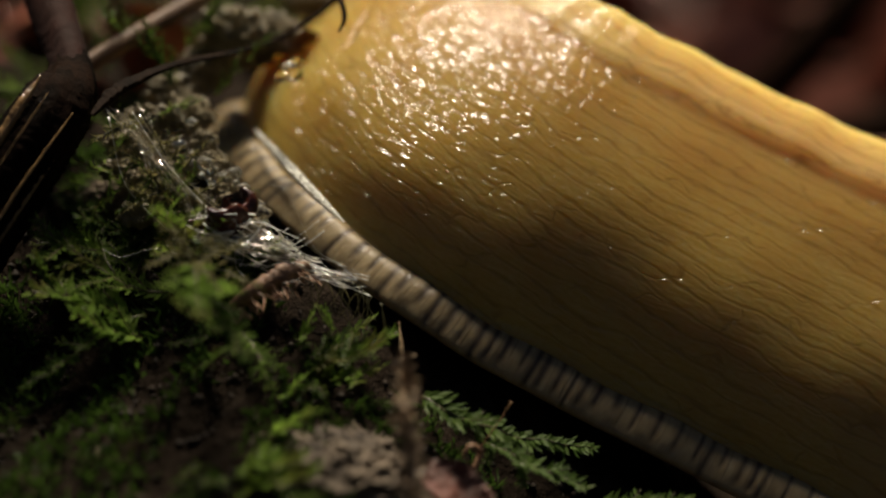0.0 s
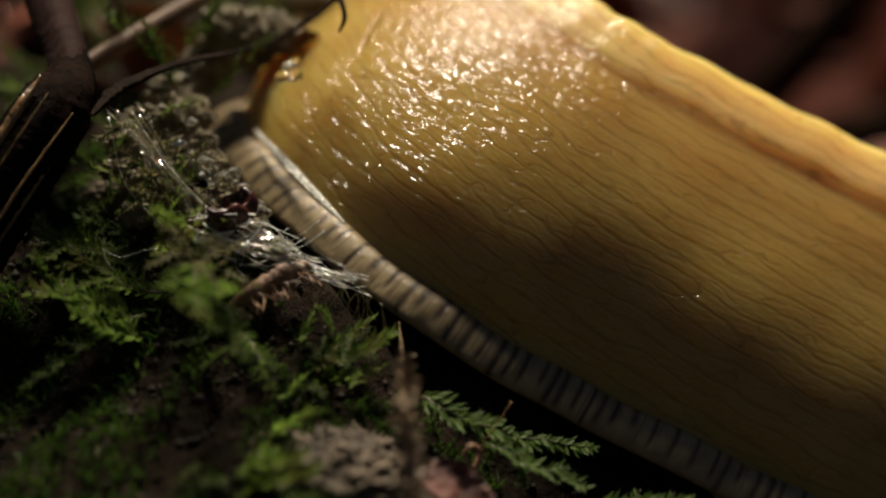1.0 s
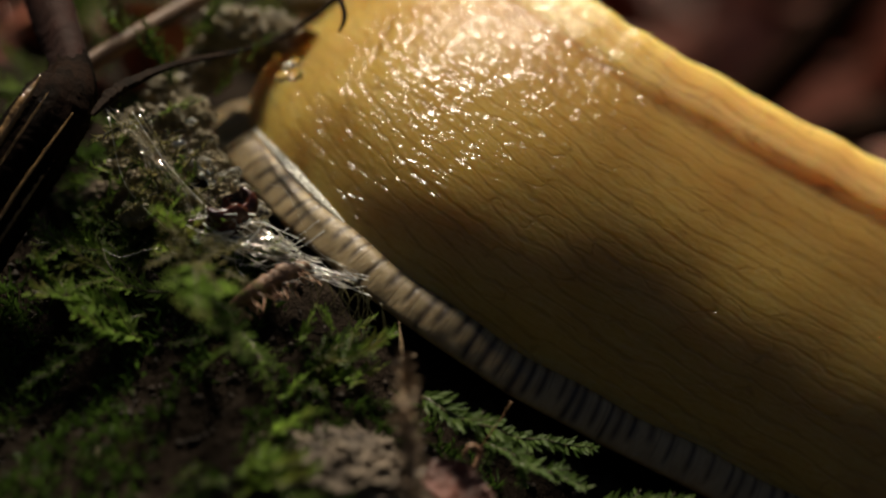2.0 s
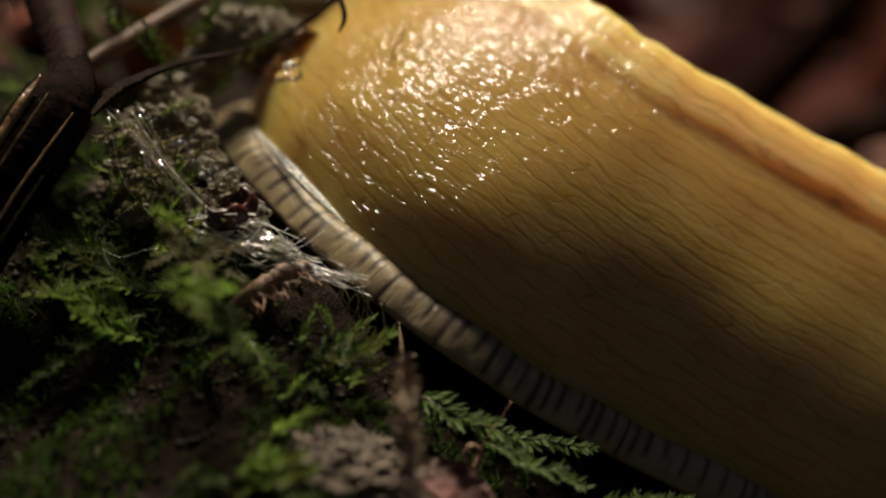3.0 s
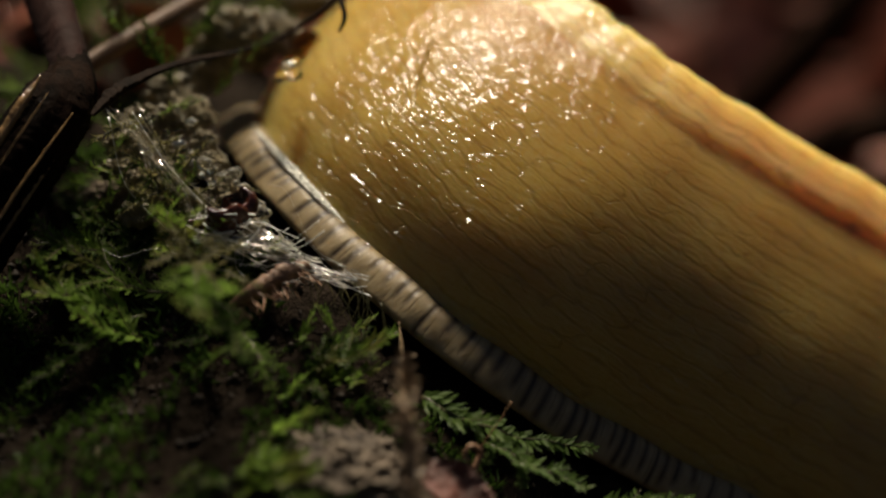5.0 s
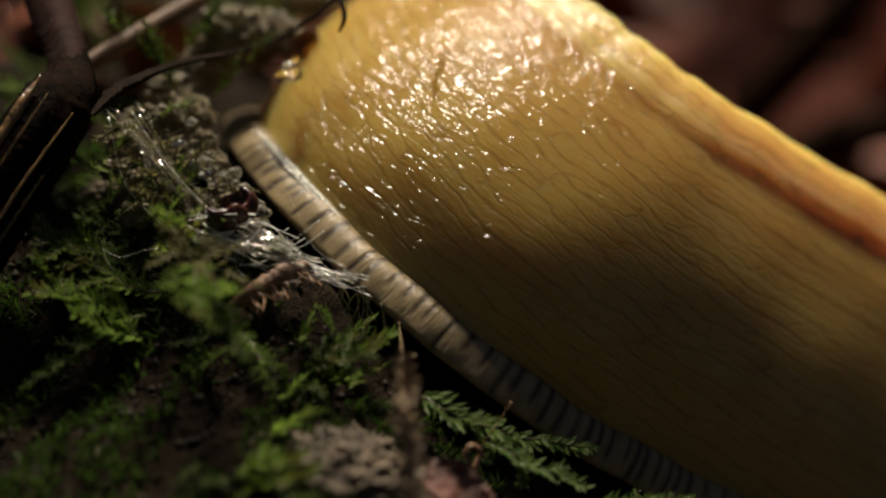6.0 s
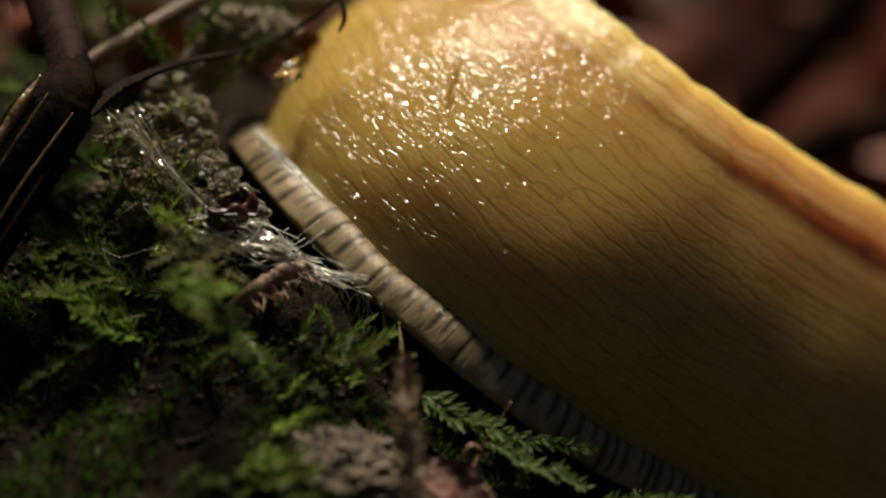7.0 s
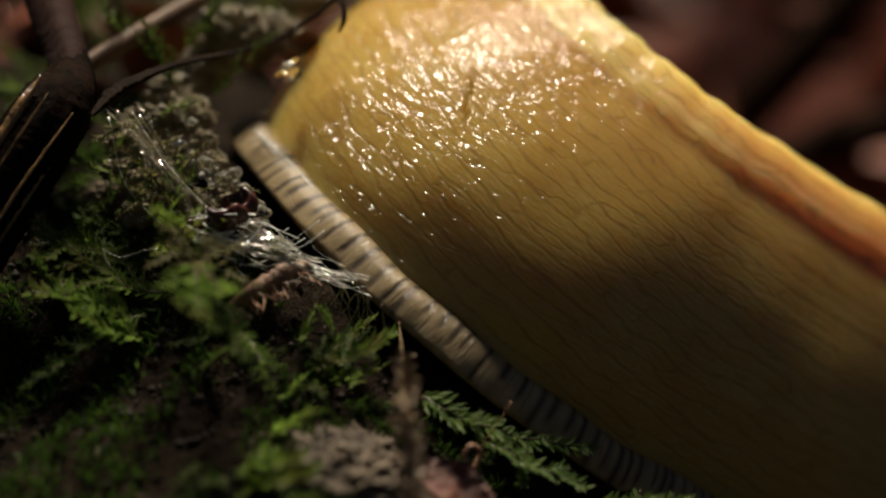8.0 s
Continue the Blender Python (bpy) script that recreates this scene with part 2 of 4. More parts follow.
def tube(points, radii, n=40, sides=8, rough=0.0, seed=0, flat=1.0):
    """Verts (mm) and faces of a tube along a smooth line, with capped ends."""
    rng = np.random.default_rng(seed)
    line = smooth_line(points, n)
    rad = np.interp(np.linspace(0, 1, n), np.linspace(0, 1, len(radii)), radii)
    tang = np.gradient(line, axis=0)
    tang /= np.linalg.norm(tang, axis=1)[:, None]
    ref = np.array([0.0, 1.0, 0.0]) if abs(tang[:, 1]).mean() < 0.8 else np.array([1.0, 0.0, 0.0])
    s1 = np.cross(tang, ref)
    s1 /= np.linalg.norm(s1, axis=1)[:, None]
    s2 = np.cross(tang, s1)
    ang = np.linspace(0, 2 * np.pi, sides, endpoint=False)
    k = 1 + rough * (1.3 * rng.normal(size=(1, sides)) + 0.35 * rng.normal(size=(n, sides)))
    ring = line[:, None] + rad[:, None, None] * k[..., None] * (np.cos(ang)[None, :, None] * s1[:, None] + flat * np.sin(ang)[None, :, None] * s2[:, None])
    faces = grid_faces(n, sides, True)
    faces.append(list(range(sides)))
    faces.append([(n - 1) * sides + i for i in range(sides)][::-1])
    return ring.reshape(-1, 3), faces


def world_mm(v):
    v = np.asarray(v, float).copy()
    v[:, 2] += LIFT
    return v * 0.001


def join(pieces):
    """Several (verts, faces) as one."""
    vs, fs, k = [], [], 0
    for v, f in pieces:
        vs.append(np.asarray(v, float))
        fs += [[i + k for i in q] for q in f]
        k += len(v)
    return np.vstack(vs), fs


# ---- ground ----
AXIS = Vector((0.5717, -0.2046, 0.7945)).normalized()
PIVOT = (4.885, 29.6, -4.04)


def ground_height(x, y):
    """The bank, in mm: it leans down to one side and falls off to the front."""
    xe = np.where(x < -15, -15 + 0.35 * (x + 15), x)
    xe = np.where(xe < -30, -30, xe)
    xe = np.where(xe > 45, 45, xe)
    ye = np.clip(y, -200, 70)
    z = -9.0 - 0.7196 * xe + 0.2575 * np.maximum(ye, -60)
    edge = np.clip(2 - 0.6 * x, 2, 12)
    p = np.stack(np.broadcast_arrays(x - PIVOT[0], y - PIVOT[1], z + 0.9 - PIVOT[2]), -1)
    off = np.sqrt(np.maximum((p ** 2).sum(-1) - (p @ np.array(AXIS)) ** 2, 0))
    drop = np.maximum(0, np.minimum(edge - y, off - 33))
    z = z - np.where(drop < 22, 0.9 * drop, 19.8 + 0.25 * (drop - 22))
    z = z - 5.0 * np.exp(-((x - 5) / 8) ** 2 - ((y + 3) / 5) ** 2)
    z = np.maximum(z, -46 + 0.02 * np.abs(x))
    back = np.clip((y - 130) / 260, 0, 1)
    z = z + 330 * back * back * (3 - 2 * back) * np.where(y > 130, 1, 0)
    return z


def lumps(x, y):
    out = np.zeros_like(x)
    for k, a in ((0.21, 1.2), (0.47, 0.8), (1.1, 0.4), (2.3, 0.2)):
        out += a * (np.sin(k * x + 1.7 * np.sin(k * 0.8 * y)) * np.cos(k * 1.13 * y + 0.9 * np.sin(k * 1.3 * x + 2)))
    return out


def ground_at(x, y):
    return float(ground_height(np.array([x], float), np.array([y], float))[0] + lumps(np.array([x], float), np.array([y], float))[0])


def axis_steps(near, fine, far):
    """Positions dense near the middle and sparse out to the horizon."""
    a = list(np.arange(-near, near + 1e-6, fine))
    step, p, out = fine, near, []
    while p < far:
        step *= 1.25
        p += step
        out.append(p)
    return np.array([-q for q in reversed(out)] + a + out)


def build_ground():
    xs, ys = axis_steps(48, 0.5, 400000), axis_steps(40, 0.5, 400000) + 10
    gx, gy = np.meshgrid(xs, ys, indexing="ij")
    z = ground_height(gx, gy) + lumps(gx, gy) * np.where(np.hypot(gx, gy) < 120, 1, 4)
    near = (np.abs(gx) < 50) & (np.abs(gy) < 45)
    z = z + np.where(near, np.random.default_rng(2).normal(size=z.shape) * 0.22, 0)
    v = np.stack([gx, gy, z], -1).reshape(-1, 3)
    tagged(part("ground", mesh_of("ground", world_mm(v), grid_faces(len(xs), len(ys)), SOIL)), "damp forest soil falling off in a bank, shade put into its dark colour", "ground", kind="structure")


build_ground()

# ---- the slug ----
U = Vector((AXIS.z, 0, -AXIS.x)).normalized()
SLUG_BASE = Matrix.Translation(mm(*PIVOT)) @ Matrix((U, AXIS.cross(U), AXIS)).transposed().to_4x4()
SIDE = [(2.2, 30.2), (3.2, 29.9), (4.5, 29.9), (6, 29.9), (8, 29.7), (10, 29.3), (12, 28.6), (14, 27.7), (16, 26.6), (18, 25.3), (20, 23.8), (21.5, 22.6), (23, 21.4), (24.2, 20.3), (25.1, 19.45), (25.8, 19.05), (26.8, 18.55), (27.9, 17.75), (28.9, 16.8), (29.7, 15.8), (30.0, 14.8), (29.4, 13.8), (26, 12.5), (19, 13), (12, 10), (4, 9.5), (1.2, 12), (0.6, 20), (0.9, 27.5)]


STRAIGHT = 16.0     # degrees past which the body leaves the bend and runs on straight
RISE = 0.09         # how steeply the straight part climbs


def taper(deg):
    """How full the body is at this angle round the bend: thin at tail and head."""
    return np.clip(np.minimum((168 - np.abs(deg)) / 48, 1), 0.02, 1) ** 0.6


def round_bend(r, h, deg):
    """Points, in metres, of rings round the bend; past STRAIGHT they are set out along the tangent."""
    a = np.radians(np.minimum(deg, STRAIGHT))[:, None]
    tuck = (np.clip((-40 - deg) / 50, 0, 1.4) ** 2)[:, None] * np.clip(1 - (h - 3) / 12, 0, 1)      # the foot is tucked in at the far end of the bend
    r, h = r - 2.2 * tuck, h - 1.6 * tuck
    on = (np.radians(np.maximum(deg - STRAIGHT, 0)) * 30)[:, None]
    x = r * np.sin(a) + on * np.cos(a)
    y = -r * np.cos(a) + on * np.sin(a)
    return np.stack([x, y, h + RISE * on * on / (on + 6)], -1).reshape(-1, 3) * 0.001


def build_slug():
    slug = tagged(empty("slug", SLUG_BASE), "glistening ochre yellow slug creeping over a mossy bank", "slug")
    prof = smooth_line(SIDE, 150)
    ds = np.hypot(*np.diff(prof, axis=0).T)
    up = np.concatenate([[0], np.cumsum(ds)])
    deg = np.linspace(-166, 166, 760)
    a = np.radians(deg)[:, None]
    h, r = prof[:, 0][None, :], prof[:, 1][None, :]
    s = 29 * a
    crest = np.clip((h - 18) / 10, 0, 1) ** 2
    wave = 0.09 * np.sin(0.62 * s + 0.8) + 0.06 * np.sin(1.13 * s + 2.0) + np.interp(np.degrees(a), [-40, 0, 29, 40, 50, 58, 66, 78], [-2.9, -2.7, -2.2, -2.2, -2.0, -1.7, -1.1, 0.1]) + 1.1
    side = np.clip((h - 3) / 5, 0, 1) * (r > 14)
    h2 = h + crest * wave
    r2 = r + side * (0.16 * np.sin(0.21 * s + 0.3 * h) + 0.05 * np.sin(0.5 * s - 0.3 * h + 1))
    full = np.clip((h - 3) / 6, 0, 1) * np.clip((27 - h) / 8, 0, 1) * (r > 14)
    r2 = r2 - full * 0.018 * np.clip(s + 4, 0, 45)      # the flank thins towards the tail
    f = taper(deg)[:, None]
    hh, rr = 0.4 + (h2 - 0.4) * f, 20 + (r2 - 20) * f
    v = round_bend(rr, hh, deg)
    uv = np.stack([np.broadcast_to(s, rr.shape), np.broadcast_to(up[None, :], rr.shape)], -1).reshape(-1, 2)
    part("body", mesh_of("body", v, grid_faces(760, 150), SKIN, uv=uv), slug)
    build_fringe(slug)
    return slug


def build_fringe(slug):
    """The striped edge of the foot: a thick band with dark cross bars."""
    rng = np.random.default_rng(4)
    ring = [(0.05, 27.5), (-0.05, 30.6), (0.0, 31.6), (0.35, 32.0), (1.0, 31.85), (1.8, 31.5), (2.5, 31.0), (2.95, 30.4), (3.0, 29.7), (2.4, 28.8)]
    prof = smooth_line(ring, 26)
    n = 2400
    deg = np.linspace(-160, 160, n)
    s = np.radians(deg) * 31
    bars = []
    p = s[0]
    while p < s[-1]:
        p += rng.uniform(0.9, 2.0)
        bars.append((p, rng.uniform(0.20, 0.36), rng.uniform(0.75, 1.0), rng.uniform(0.0, 0.3), rng.uniform(-0.25, 0.25)))
    for c, *rest in list(bars):          # fainter bars between the bold ones
        bars.append((c + rng.uniform(0.45, 0.8), rng.uniform(0.06, 0.10), rng.uniform(0.15, 0.45), rng.uniform(0.1, 0.3), rng.uniform(-0.25, 0.25)))
    k = np.linspace(0, 1, 26)
    dark = np.zeros((n, 26))
    for c, wide, deep, low, lean in bars:
        d = np.abs(s[:, None] - c - lean * (k[None, :] - 0.5)) / wide
        keep = np.clip((k[None, :] - 0.22 - low) / 0.12, 0, 1) * np.clip((0.95 - k[None, :]) / 0.08, 0, 1)
        dark = np.maximum(dark, deep * np.exp(-d ** 2) * keep)
    a = np.radians(deg)[:, None]
    swell = 0.03 * np.sin(2.3 * s)[:, None] + 0.08 * np.sin(0.8 * s + 1)[:, None]
    r = prof[:, 1][None, :] + swell * np.sin(np.pi * k)[None, :] - 0.04 * dark
    h = prof[:, 0][None, :] + 0.25 * np.sin(0.55 * s + 0.5)[:, None] * k[None, :] * 0.6
    f = taper(deg)[:, None]
    r, h = 20 + (r - 20) * f, h * f
    v = round_bend(r, h, deg)
    uv = np.stack([np.broadcast_to(s[:, None], r.shape), np.broadcast_to(k[None, :] * 4, r.shape)], -1).reshape(-1, 2)
    me = mesh_of("foot_fringe", v, grid_faces(n, 26), FRINGE, uv=uv)
    me.attributes.new("stripe", "FLOAT", "POINT").data.foreach_set("value", dark.ravel().astype(np.float32))
    part("foot_fringe", me, slug, "pale translucent foot fringe with dark cross bars")


SLUG = build_slug()


# ---- twigs and litter ----
def stick(name, points, radii, material, label, category, sides=10, rough=0.05, seed=1, n=60, flat=1.0):
    v, f = tube(points, radii, n, sides, rough, seed, flat)
    return tagged(part(name, mesh_of(name, world_mm(v), f, material)), label, category)


def woody_stem():
    """A broken stem of dark wet wood; paler strips of bark stand for its edge highlights."""
    mid = [(-40.8, -4.0, -6.4), (-35.5, -3.0, 2.2), (-32.2, -2.0, 7.7), (-30.3, -0.5, 11.2), (-29.9, 2.5, 13.5), (-31.0, 7.0, 17.5)]
    v, f = tube(mid, [3.0, 2.9, 2.8, 2.6, 1.9, 1.0], 120, 26, 0.06, 4)
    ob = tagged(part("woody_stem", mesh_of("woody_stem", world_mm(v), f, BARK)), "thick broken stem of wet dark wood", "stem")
    for i, (pts, rad) in enumerate((
        ([(-37.2, -4.7, 3.4), (-33.9, -4.1, 8.6), (-32.3, -3.5, 11.4), (-31.4, -2.6, 13.0)], [0.22, 0.36, 0.36, 0.10]),
        ([(-36.9, -5.5, 3.5), (-33.6, -4.7, 8.5), (-31.9, -3.9, 11.5), (-31.1, -2.7, 13.4)], [0.1, 0.16, 0.14, 0.05]),
        ([(-35.9, -6.3, 2.4), (-32.9, -5.5, 7.4), (-31.1, -4.7, 10.4), (-30.3, -3.7, 12.0)], [0.08, 0.12, 0.1, 0.04]),
        ([(-34.6, -5.1, -0.9), (-32.2, -4.5, 3.0), (-30.0, -3.5, 6.7), (-28.0, -1.9, 10.3)], [0.14, 0.24, 0.2, 0.06]),
        ([(-34.9, -6.1, -0.3), (-32.6, -5.5, 3.8), (-30.3, -4.7, 7.4), (-28.5, -3.1, 10.5)], [0.06, 0.1, 0.08, 0.04]),
    )):
        v, f = tube(pts, rad, 60, 6, 0.35, 20 + i, 0.6)
        part("bark_strip", mesh_of("bark_strip", world_mm(v), f, STRIP), ob, "glossy strip of bark, the stem's edge highlight put into its paler brown")


woody_stem()
stick("leaning_stem", [(-29.6, 0.0, 11.2), (-30.4, 4.0, 15.2), (-32.4, 8.0, 19.3), (-35.2, 13.0, 25.8)], [0.9, 1.5, 1.8, 1.9], RED_BARK, "dim reddish brown stem leaning over the bank", "stem", 12, 0.06, 6)
stick("tan_stalk", [(-30.5, 9.0, 15.0), (-28.0, 11.0, 17.0), (-24.2, 14.0, 19.9), (-20.8, 18.0, 22.9)], [0.75, 0.85, 0.8, 0.7], BROWN_STALK, "dim tan brown dry stalk lying on the bank", "stalk")
stick("thin_twig", [(-27.0, -3.0, 10.3), (-25.8, -1.0, 11.9), (-24.6, 1.0, 13.1), (-21.4, 5.0, 15.1), (-16.8, 9.0, 16.6), (-13.5, 10.0, 17.9), (-10.6, 9.0, 19.6), (-8.8, 8.0, 20.7), (-8.2, 6.5, 19.1), (-8.6, 6.4, 17.9)], [0.14, 0.42, 0.36, 0.19, 0.16, 0.15, 0.16, 0.18, 0.16, 0.08], TWIG, "thin dark bent twig against the slug", "twig", 8, 0.34, 3, 90)


def dead_leaf(m, size, curl, seed, material=None, label="reddish brown curled dead leaf in the litter"):
    """A thick curled leaf with a midrib."""
    rng = np.random.default_rng(seed)
    nu, nv = 24, 13
    t = np.linspace(0, 1, nu)[:, None]
    k = np.linspace(-1, 1, nv)[None, :]
    wide = 0.32 * np.sin(np.pi * t ** 0.8) ** 0.8 * (1 + 0.08 * np.sin(19 * t + seed))
    x, y = t * size, wide * k * size
    z = size * (curl * k ** 2 * wide * 2 + 0.12 * np.sin(3 * t + seed) + 0.03 * np.sin(9 * t + 5 * k)) + 0 * x
    top = np.stack(np.broadcast_arrays(x, y, z), -1).reshape(-1, 3)
    bot = top - np.array([0, 0, 0.006 * size])
    q = grid_faces(nu, nv)
    v, f = join([(top, q), (bot, [g[::-1] for g in q])])
    ob = part("dead_leaf", mesh_of("dead_leaf", v * 0.001, f, material or LITTER))
    rib = [(-0.18 * size, 0, 0.02 * size)] + [tuple(top[i * nv + nv // 2] + np.array([0, 0, 0.004 * size])) for i in (0, 6, 12, 18, 23)]
    rv, rf = tube(rib, [0.014 * size, 0.012 * size, 0.003 * size], 26, 6)
    part("midrib", mesh_of("midrib", rv * 0.001, rf, STRAW), ob, "paler midrib and stalk")
    ob.matrix_world = m
    return tagged(ob, label, "leaf", "leaf litter")


dead_leaf(Matrix.Translation(mm(*(-13.5, 16.0, 17.9))) @ pose(0, 0, 0, 75, 12, 8), 3.6, 0.9, 3, STRAW, "tan withered leaf scrap pressed against the slug")
rng = random.Random(7)
for i in range(80):
    x, y = rng.uniform(0, 140), rng.uniform(125, 300)
    z = ground_at(x, y) + 5
    dead_leaf(Matrix.Translation(mm(x, y, z)) @ pose(0, 0, 0, 45 + rng.uniform(-30, 30), rng.uniform(-30, 30), rng.uniform(0, 360)), rng.uniform(45, 85), rng.uniform(-0.5, 0.7), i)
for i in range(34):       # smaller scraps on the bank behind
    x, y = rng.uniform(-70, -14), rng.uniform(18, 85)
    p = Vector((x - PIVOT[0], y - PIVOT[1], ground_at(x, y) - PIVOT[2]))
    if (p - AXIS * p.dot(AXIS)).length > 37:
        dead_leaf(Matrix.Translation(mm(x, y, ground_at(x, y) + 1.0)) @ pose(0, 0, 0, rng.uniform(-35, 45), rng.uniform(-25, 25), rng.uniform(0, 360)), rng.uniform(7, 15), rng.uniform(-0.5, 0.7), 200 + i)
for pts, rad, seed, twigs in (
    ([(32.5, 118.0, 9.1), (41.2, 116.0, 17.2), (50.2, 112.0, 26.5), (61.7, 110.0, 39.8)], [3.2, 3.6, 3.4, 3.0], 1, ([(41.2, 116.0, 17.2), (38.2, 118.0, 23.9), (37.4, 124.0, 32.0)], [(50.2, 112.0, 26.5), (57.1, 118.0, 26.3), (65.2, 124.0, 29.5)])),
    ([(45.1, 120.0, 9.2), (57.1, 118.0, 16.1), (76.2, 116.0, 20.4)], [3.0, 3.6, 3.6], 5, ([(57.1, 118.0, 16.1), (63.0, 122.0, 11.7), (69.5, 128.0, 9.5)],)),
):
    branch = stick("fallen_branch", pts, rad, BARK, "dark fallen branch behind the slug", "branch", 12, 0.05, seed)
    for tw in twigs:
        v, f = tube(tw, [1.0, 0.7, 0.3], 20, 7, 0.1, seed)
        part("side_twig", mesh_of("side_twig", world_mm(v), f, TWIG), branch)


# ---- moss ----
def leaflet(base, way, up, length, width):
    """A small folded pointed leaf: six points, four faces."""
    side = np.cross(way, up)
    side /= np.linalg.norm(side) + 1e-9
    b = base
    tip = base + way * length + up * length * 0.12
    m1, m2 = base + way * length * 0.35, base + way * length * 0.7
    return np.array([b, m1 + side * width * 0.5 + up * width * 0.25, m1 - side * width * 0.5 + up * width * 0.25, m1, m2 + up * width * 0.1 + side * width * 0.28, m2 + up * width * 0.1 - side * width * 0.28, tip]), [[0, 1, 3], [0, 3, 2], [1, 4, 6, 3], [3, 6, 5, 2]]


def sprig_shape(seed, length, leaf, branches, droop=0.25, slim=(0.17, 0.28)):
    """Stem and leaves, in mm, of a feathery moss shoot that grows along +x."""
    g = np.random.default_rng(seed)
    stems, leaves = [], []

    def shoot(start, way, up, size, rad, leaf, fork):
        n = max(4, int(size / 0.9))
        pts, p, w = [start], start, way
        for i in range(n):
            w = w + g.normal(size=3) * 0.13 - up * droop / n * (i / n)
            w = w / np.linalg.norm(w)
            p = p + w * size / n
            pts.append(p)
        stems.append(tube(pts, [rad, rad * 0.4], max(6, n + 1), 5))
        line = smooth_line(pts, max(4, int(size / 0.26)))
        side = np.cross(up, way)
        side /= np.linalg.norm(side)
        for i in range(len(line) - 1):
            t = i / (len(line) - 1)
            ahead = line[i + 1] - line[i]
            ahead /= np.linalg.norm(ahead) + 1e-9
            for sg in (-1, 1):
                if g.random() < 0.1:
                    continue
                lw = ahead * g.uniform(0.5, 1.0) + sg * side * g.uniform(0.5, 1.0) + up * g.uniform(-0.35, 0.5)
                lw /= np.linalg.norm(lw)
                ll = leaf * (1 - 0.45 * t) * g.uniform(0.75, 1.45)
                leaves.append(leaflet(line[i] + g.normal(size=3) * 0.03, lw, up, ll, ll * g.uniform(*slim)))
        if fork:
            for i in range(fork):
                t = 0.12 + 0.75 * i / fork + g.uniform(-0.03, 0.03)
                q = line[int(t * (len(line) - 1))]
                sg = 1 if i % 2 else -1
                bw = way * g.uniform(0.5, 0.9) + sg * side * g.uniform(0.5, 0.9) + up * g.uniform(-0.2, 0.3)
                shoot(q, bw / np.linalg.norm(bw), up, size * (1 - 0.7 * t) * g.uniform(0.3, 0.5), rad * 0.6, leaf * 0.8, 0)

    shoot(np.zeros(3), np.array([1.0, 0, 0.15]), np.array([0, 0, 1.0]), length, 0.10 + 0.004 * length, leaf, branches)
    return join(stems), leaves


def moss_sprig(seed, length, leaf, branches, material, label, droop=0.25, single=False, slim=(0.17, 0.28)):
    (sv, sf), leaves = sprig_shape(seed, length, leaf, branches, droop, slim)
    ob = tagged(part("moss_sprig", mesh_of("stem", sv * 0.001, sf, MOSS_STEM)), label, "moss", "moss sprigs on the bank")
    if single:            # broad leaves, each of its own
        for lv, lf in leaves:
            part("leaf", mesh_of("leaf", lv * 0.001, lf, material, smooth=False), ob)
    else:
        lv, lf = join(leaves)
        tagged(part("leaves", mesh_of("leaves", lv * 0.001, lf, material, smooth=False), ob), kind="stuff")
    return ob


def aim(at, way, up=(0, -0.6, 0.8)):
    """A pose at a place in mm, with +x along way and +z near up."""
    x = Vector(way).normalized()
    z = (Vector(up) - x * x.dot(Vector(up))).normalized()
    return Matrix.Translation(mm(*at)) @ Matrix((x, z.cross(x), z)).transposed().to_4x4()


BRIGHT = "moss shoot with broad pointed leaves, sunlight put into its bright green"
GREEN = "fresh green feathery moss sprig on dark soil"
PALE = "pale yellowish green moss sprig trailing over soil"
KINDS = [moss_sprig(20 + i, 7 + 1.4 * i, 1.2, 5 + i, MOSS, GREEN) for i in range(5)]


BROAD = [moss_sprig(70 + i, 6.5 + 1.5 * i, 1.75, 3, MOSS_SUNLIT, BRIGHT, 0.1, True, (0.24, 0.34)) for i in range(3)]


def settle(kind, at, way, scale=1.0, up=(0, -0.6, 0.8)):
    return copy_thing(KINDS[kind], aim(at, way, up) @ Matrix.Diagonal((scale, scale, scale, 1)))


# broad-leaved shoots, their sunlit look put into the brighter leaf colour
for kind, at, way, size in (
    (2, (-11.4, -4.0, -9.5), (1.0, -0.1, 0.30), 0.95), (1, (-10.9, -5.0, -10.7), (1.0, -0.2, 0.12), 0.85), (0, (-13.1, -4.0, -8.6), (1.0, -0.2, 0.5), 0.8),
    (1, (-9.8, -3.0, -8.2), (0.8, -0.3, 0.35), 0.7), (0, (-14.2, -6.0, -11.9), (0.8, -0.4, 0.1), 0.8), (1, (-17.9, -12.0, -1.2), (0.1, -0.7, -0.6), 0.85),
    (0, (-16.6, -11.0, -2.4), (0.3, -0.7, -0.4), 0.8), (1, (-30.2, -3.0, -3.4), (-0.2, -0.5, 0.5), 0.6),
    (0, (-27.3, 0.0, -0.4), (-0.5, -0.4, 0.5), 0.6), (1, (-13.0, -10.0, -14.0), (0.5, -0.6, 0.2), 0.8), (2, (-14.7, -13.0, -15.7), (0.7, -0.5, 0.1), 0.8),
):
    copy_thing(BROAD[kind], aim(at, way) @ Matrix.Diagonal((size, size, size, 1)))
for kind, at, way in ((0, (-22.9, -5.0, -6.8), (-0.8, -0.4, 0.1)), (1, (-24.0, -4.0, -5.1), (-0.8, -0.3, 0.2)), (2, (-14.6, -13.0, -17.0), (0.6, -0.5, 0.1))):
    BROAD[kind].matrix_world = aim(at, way)

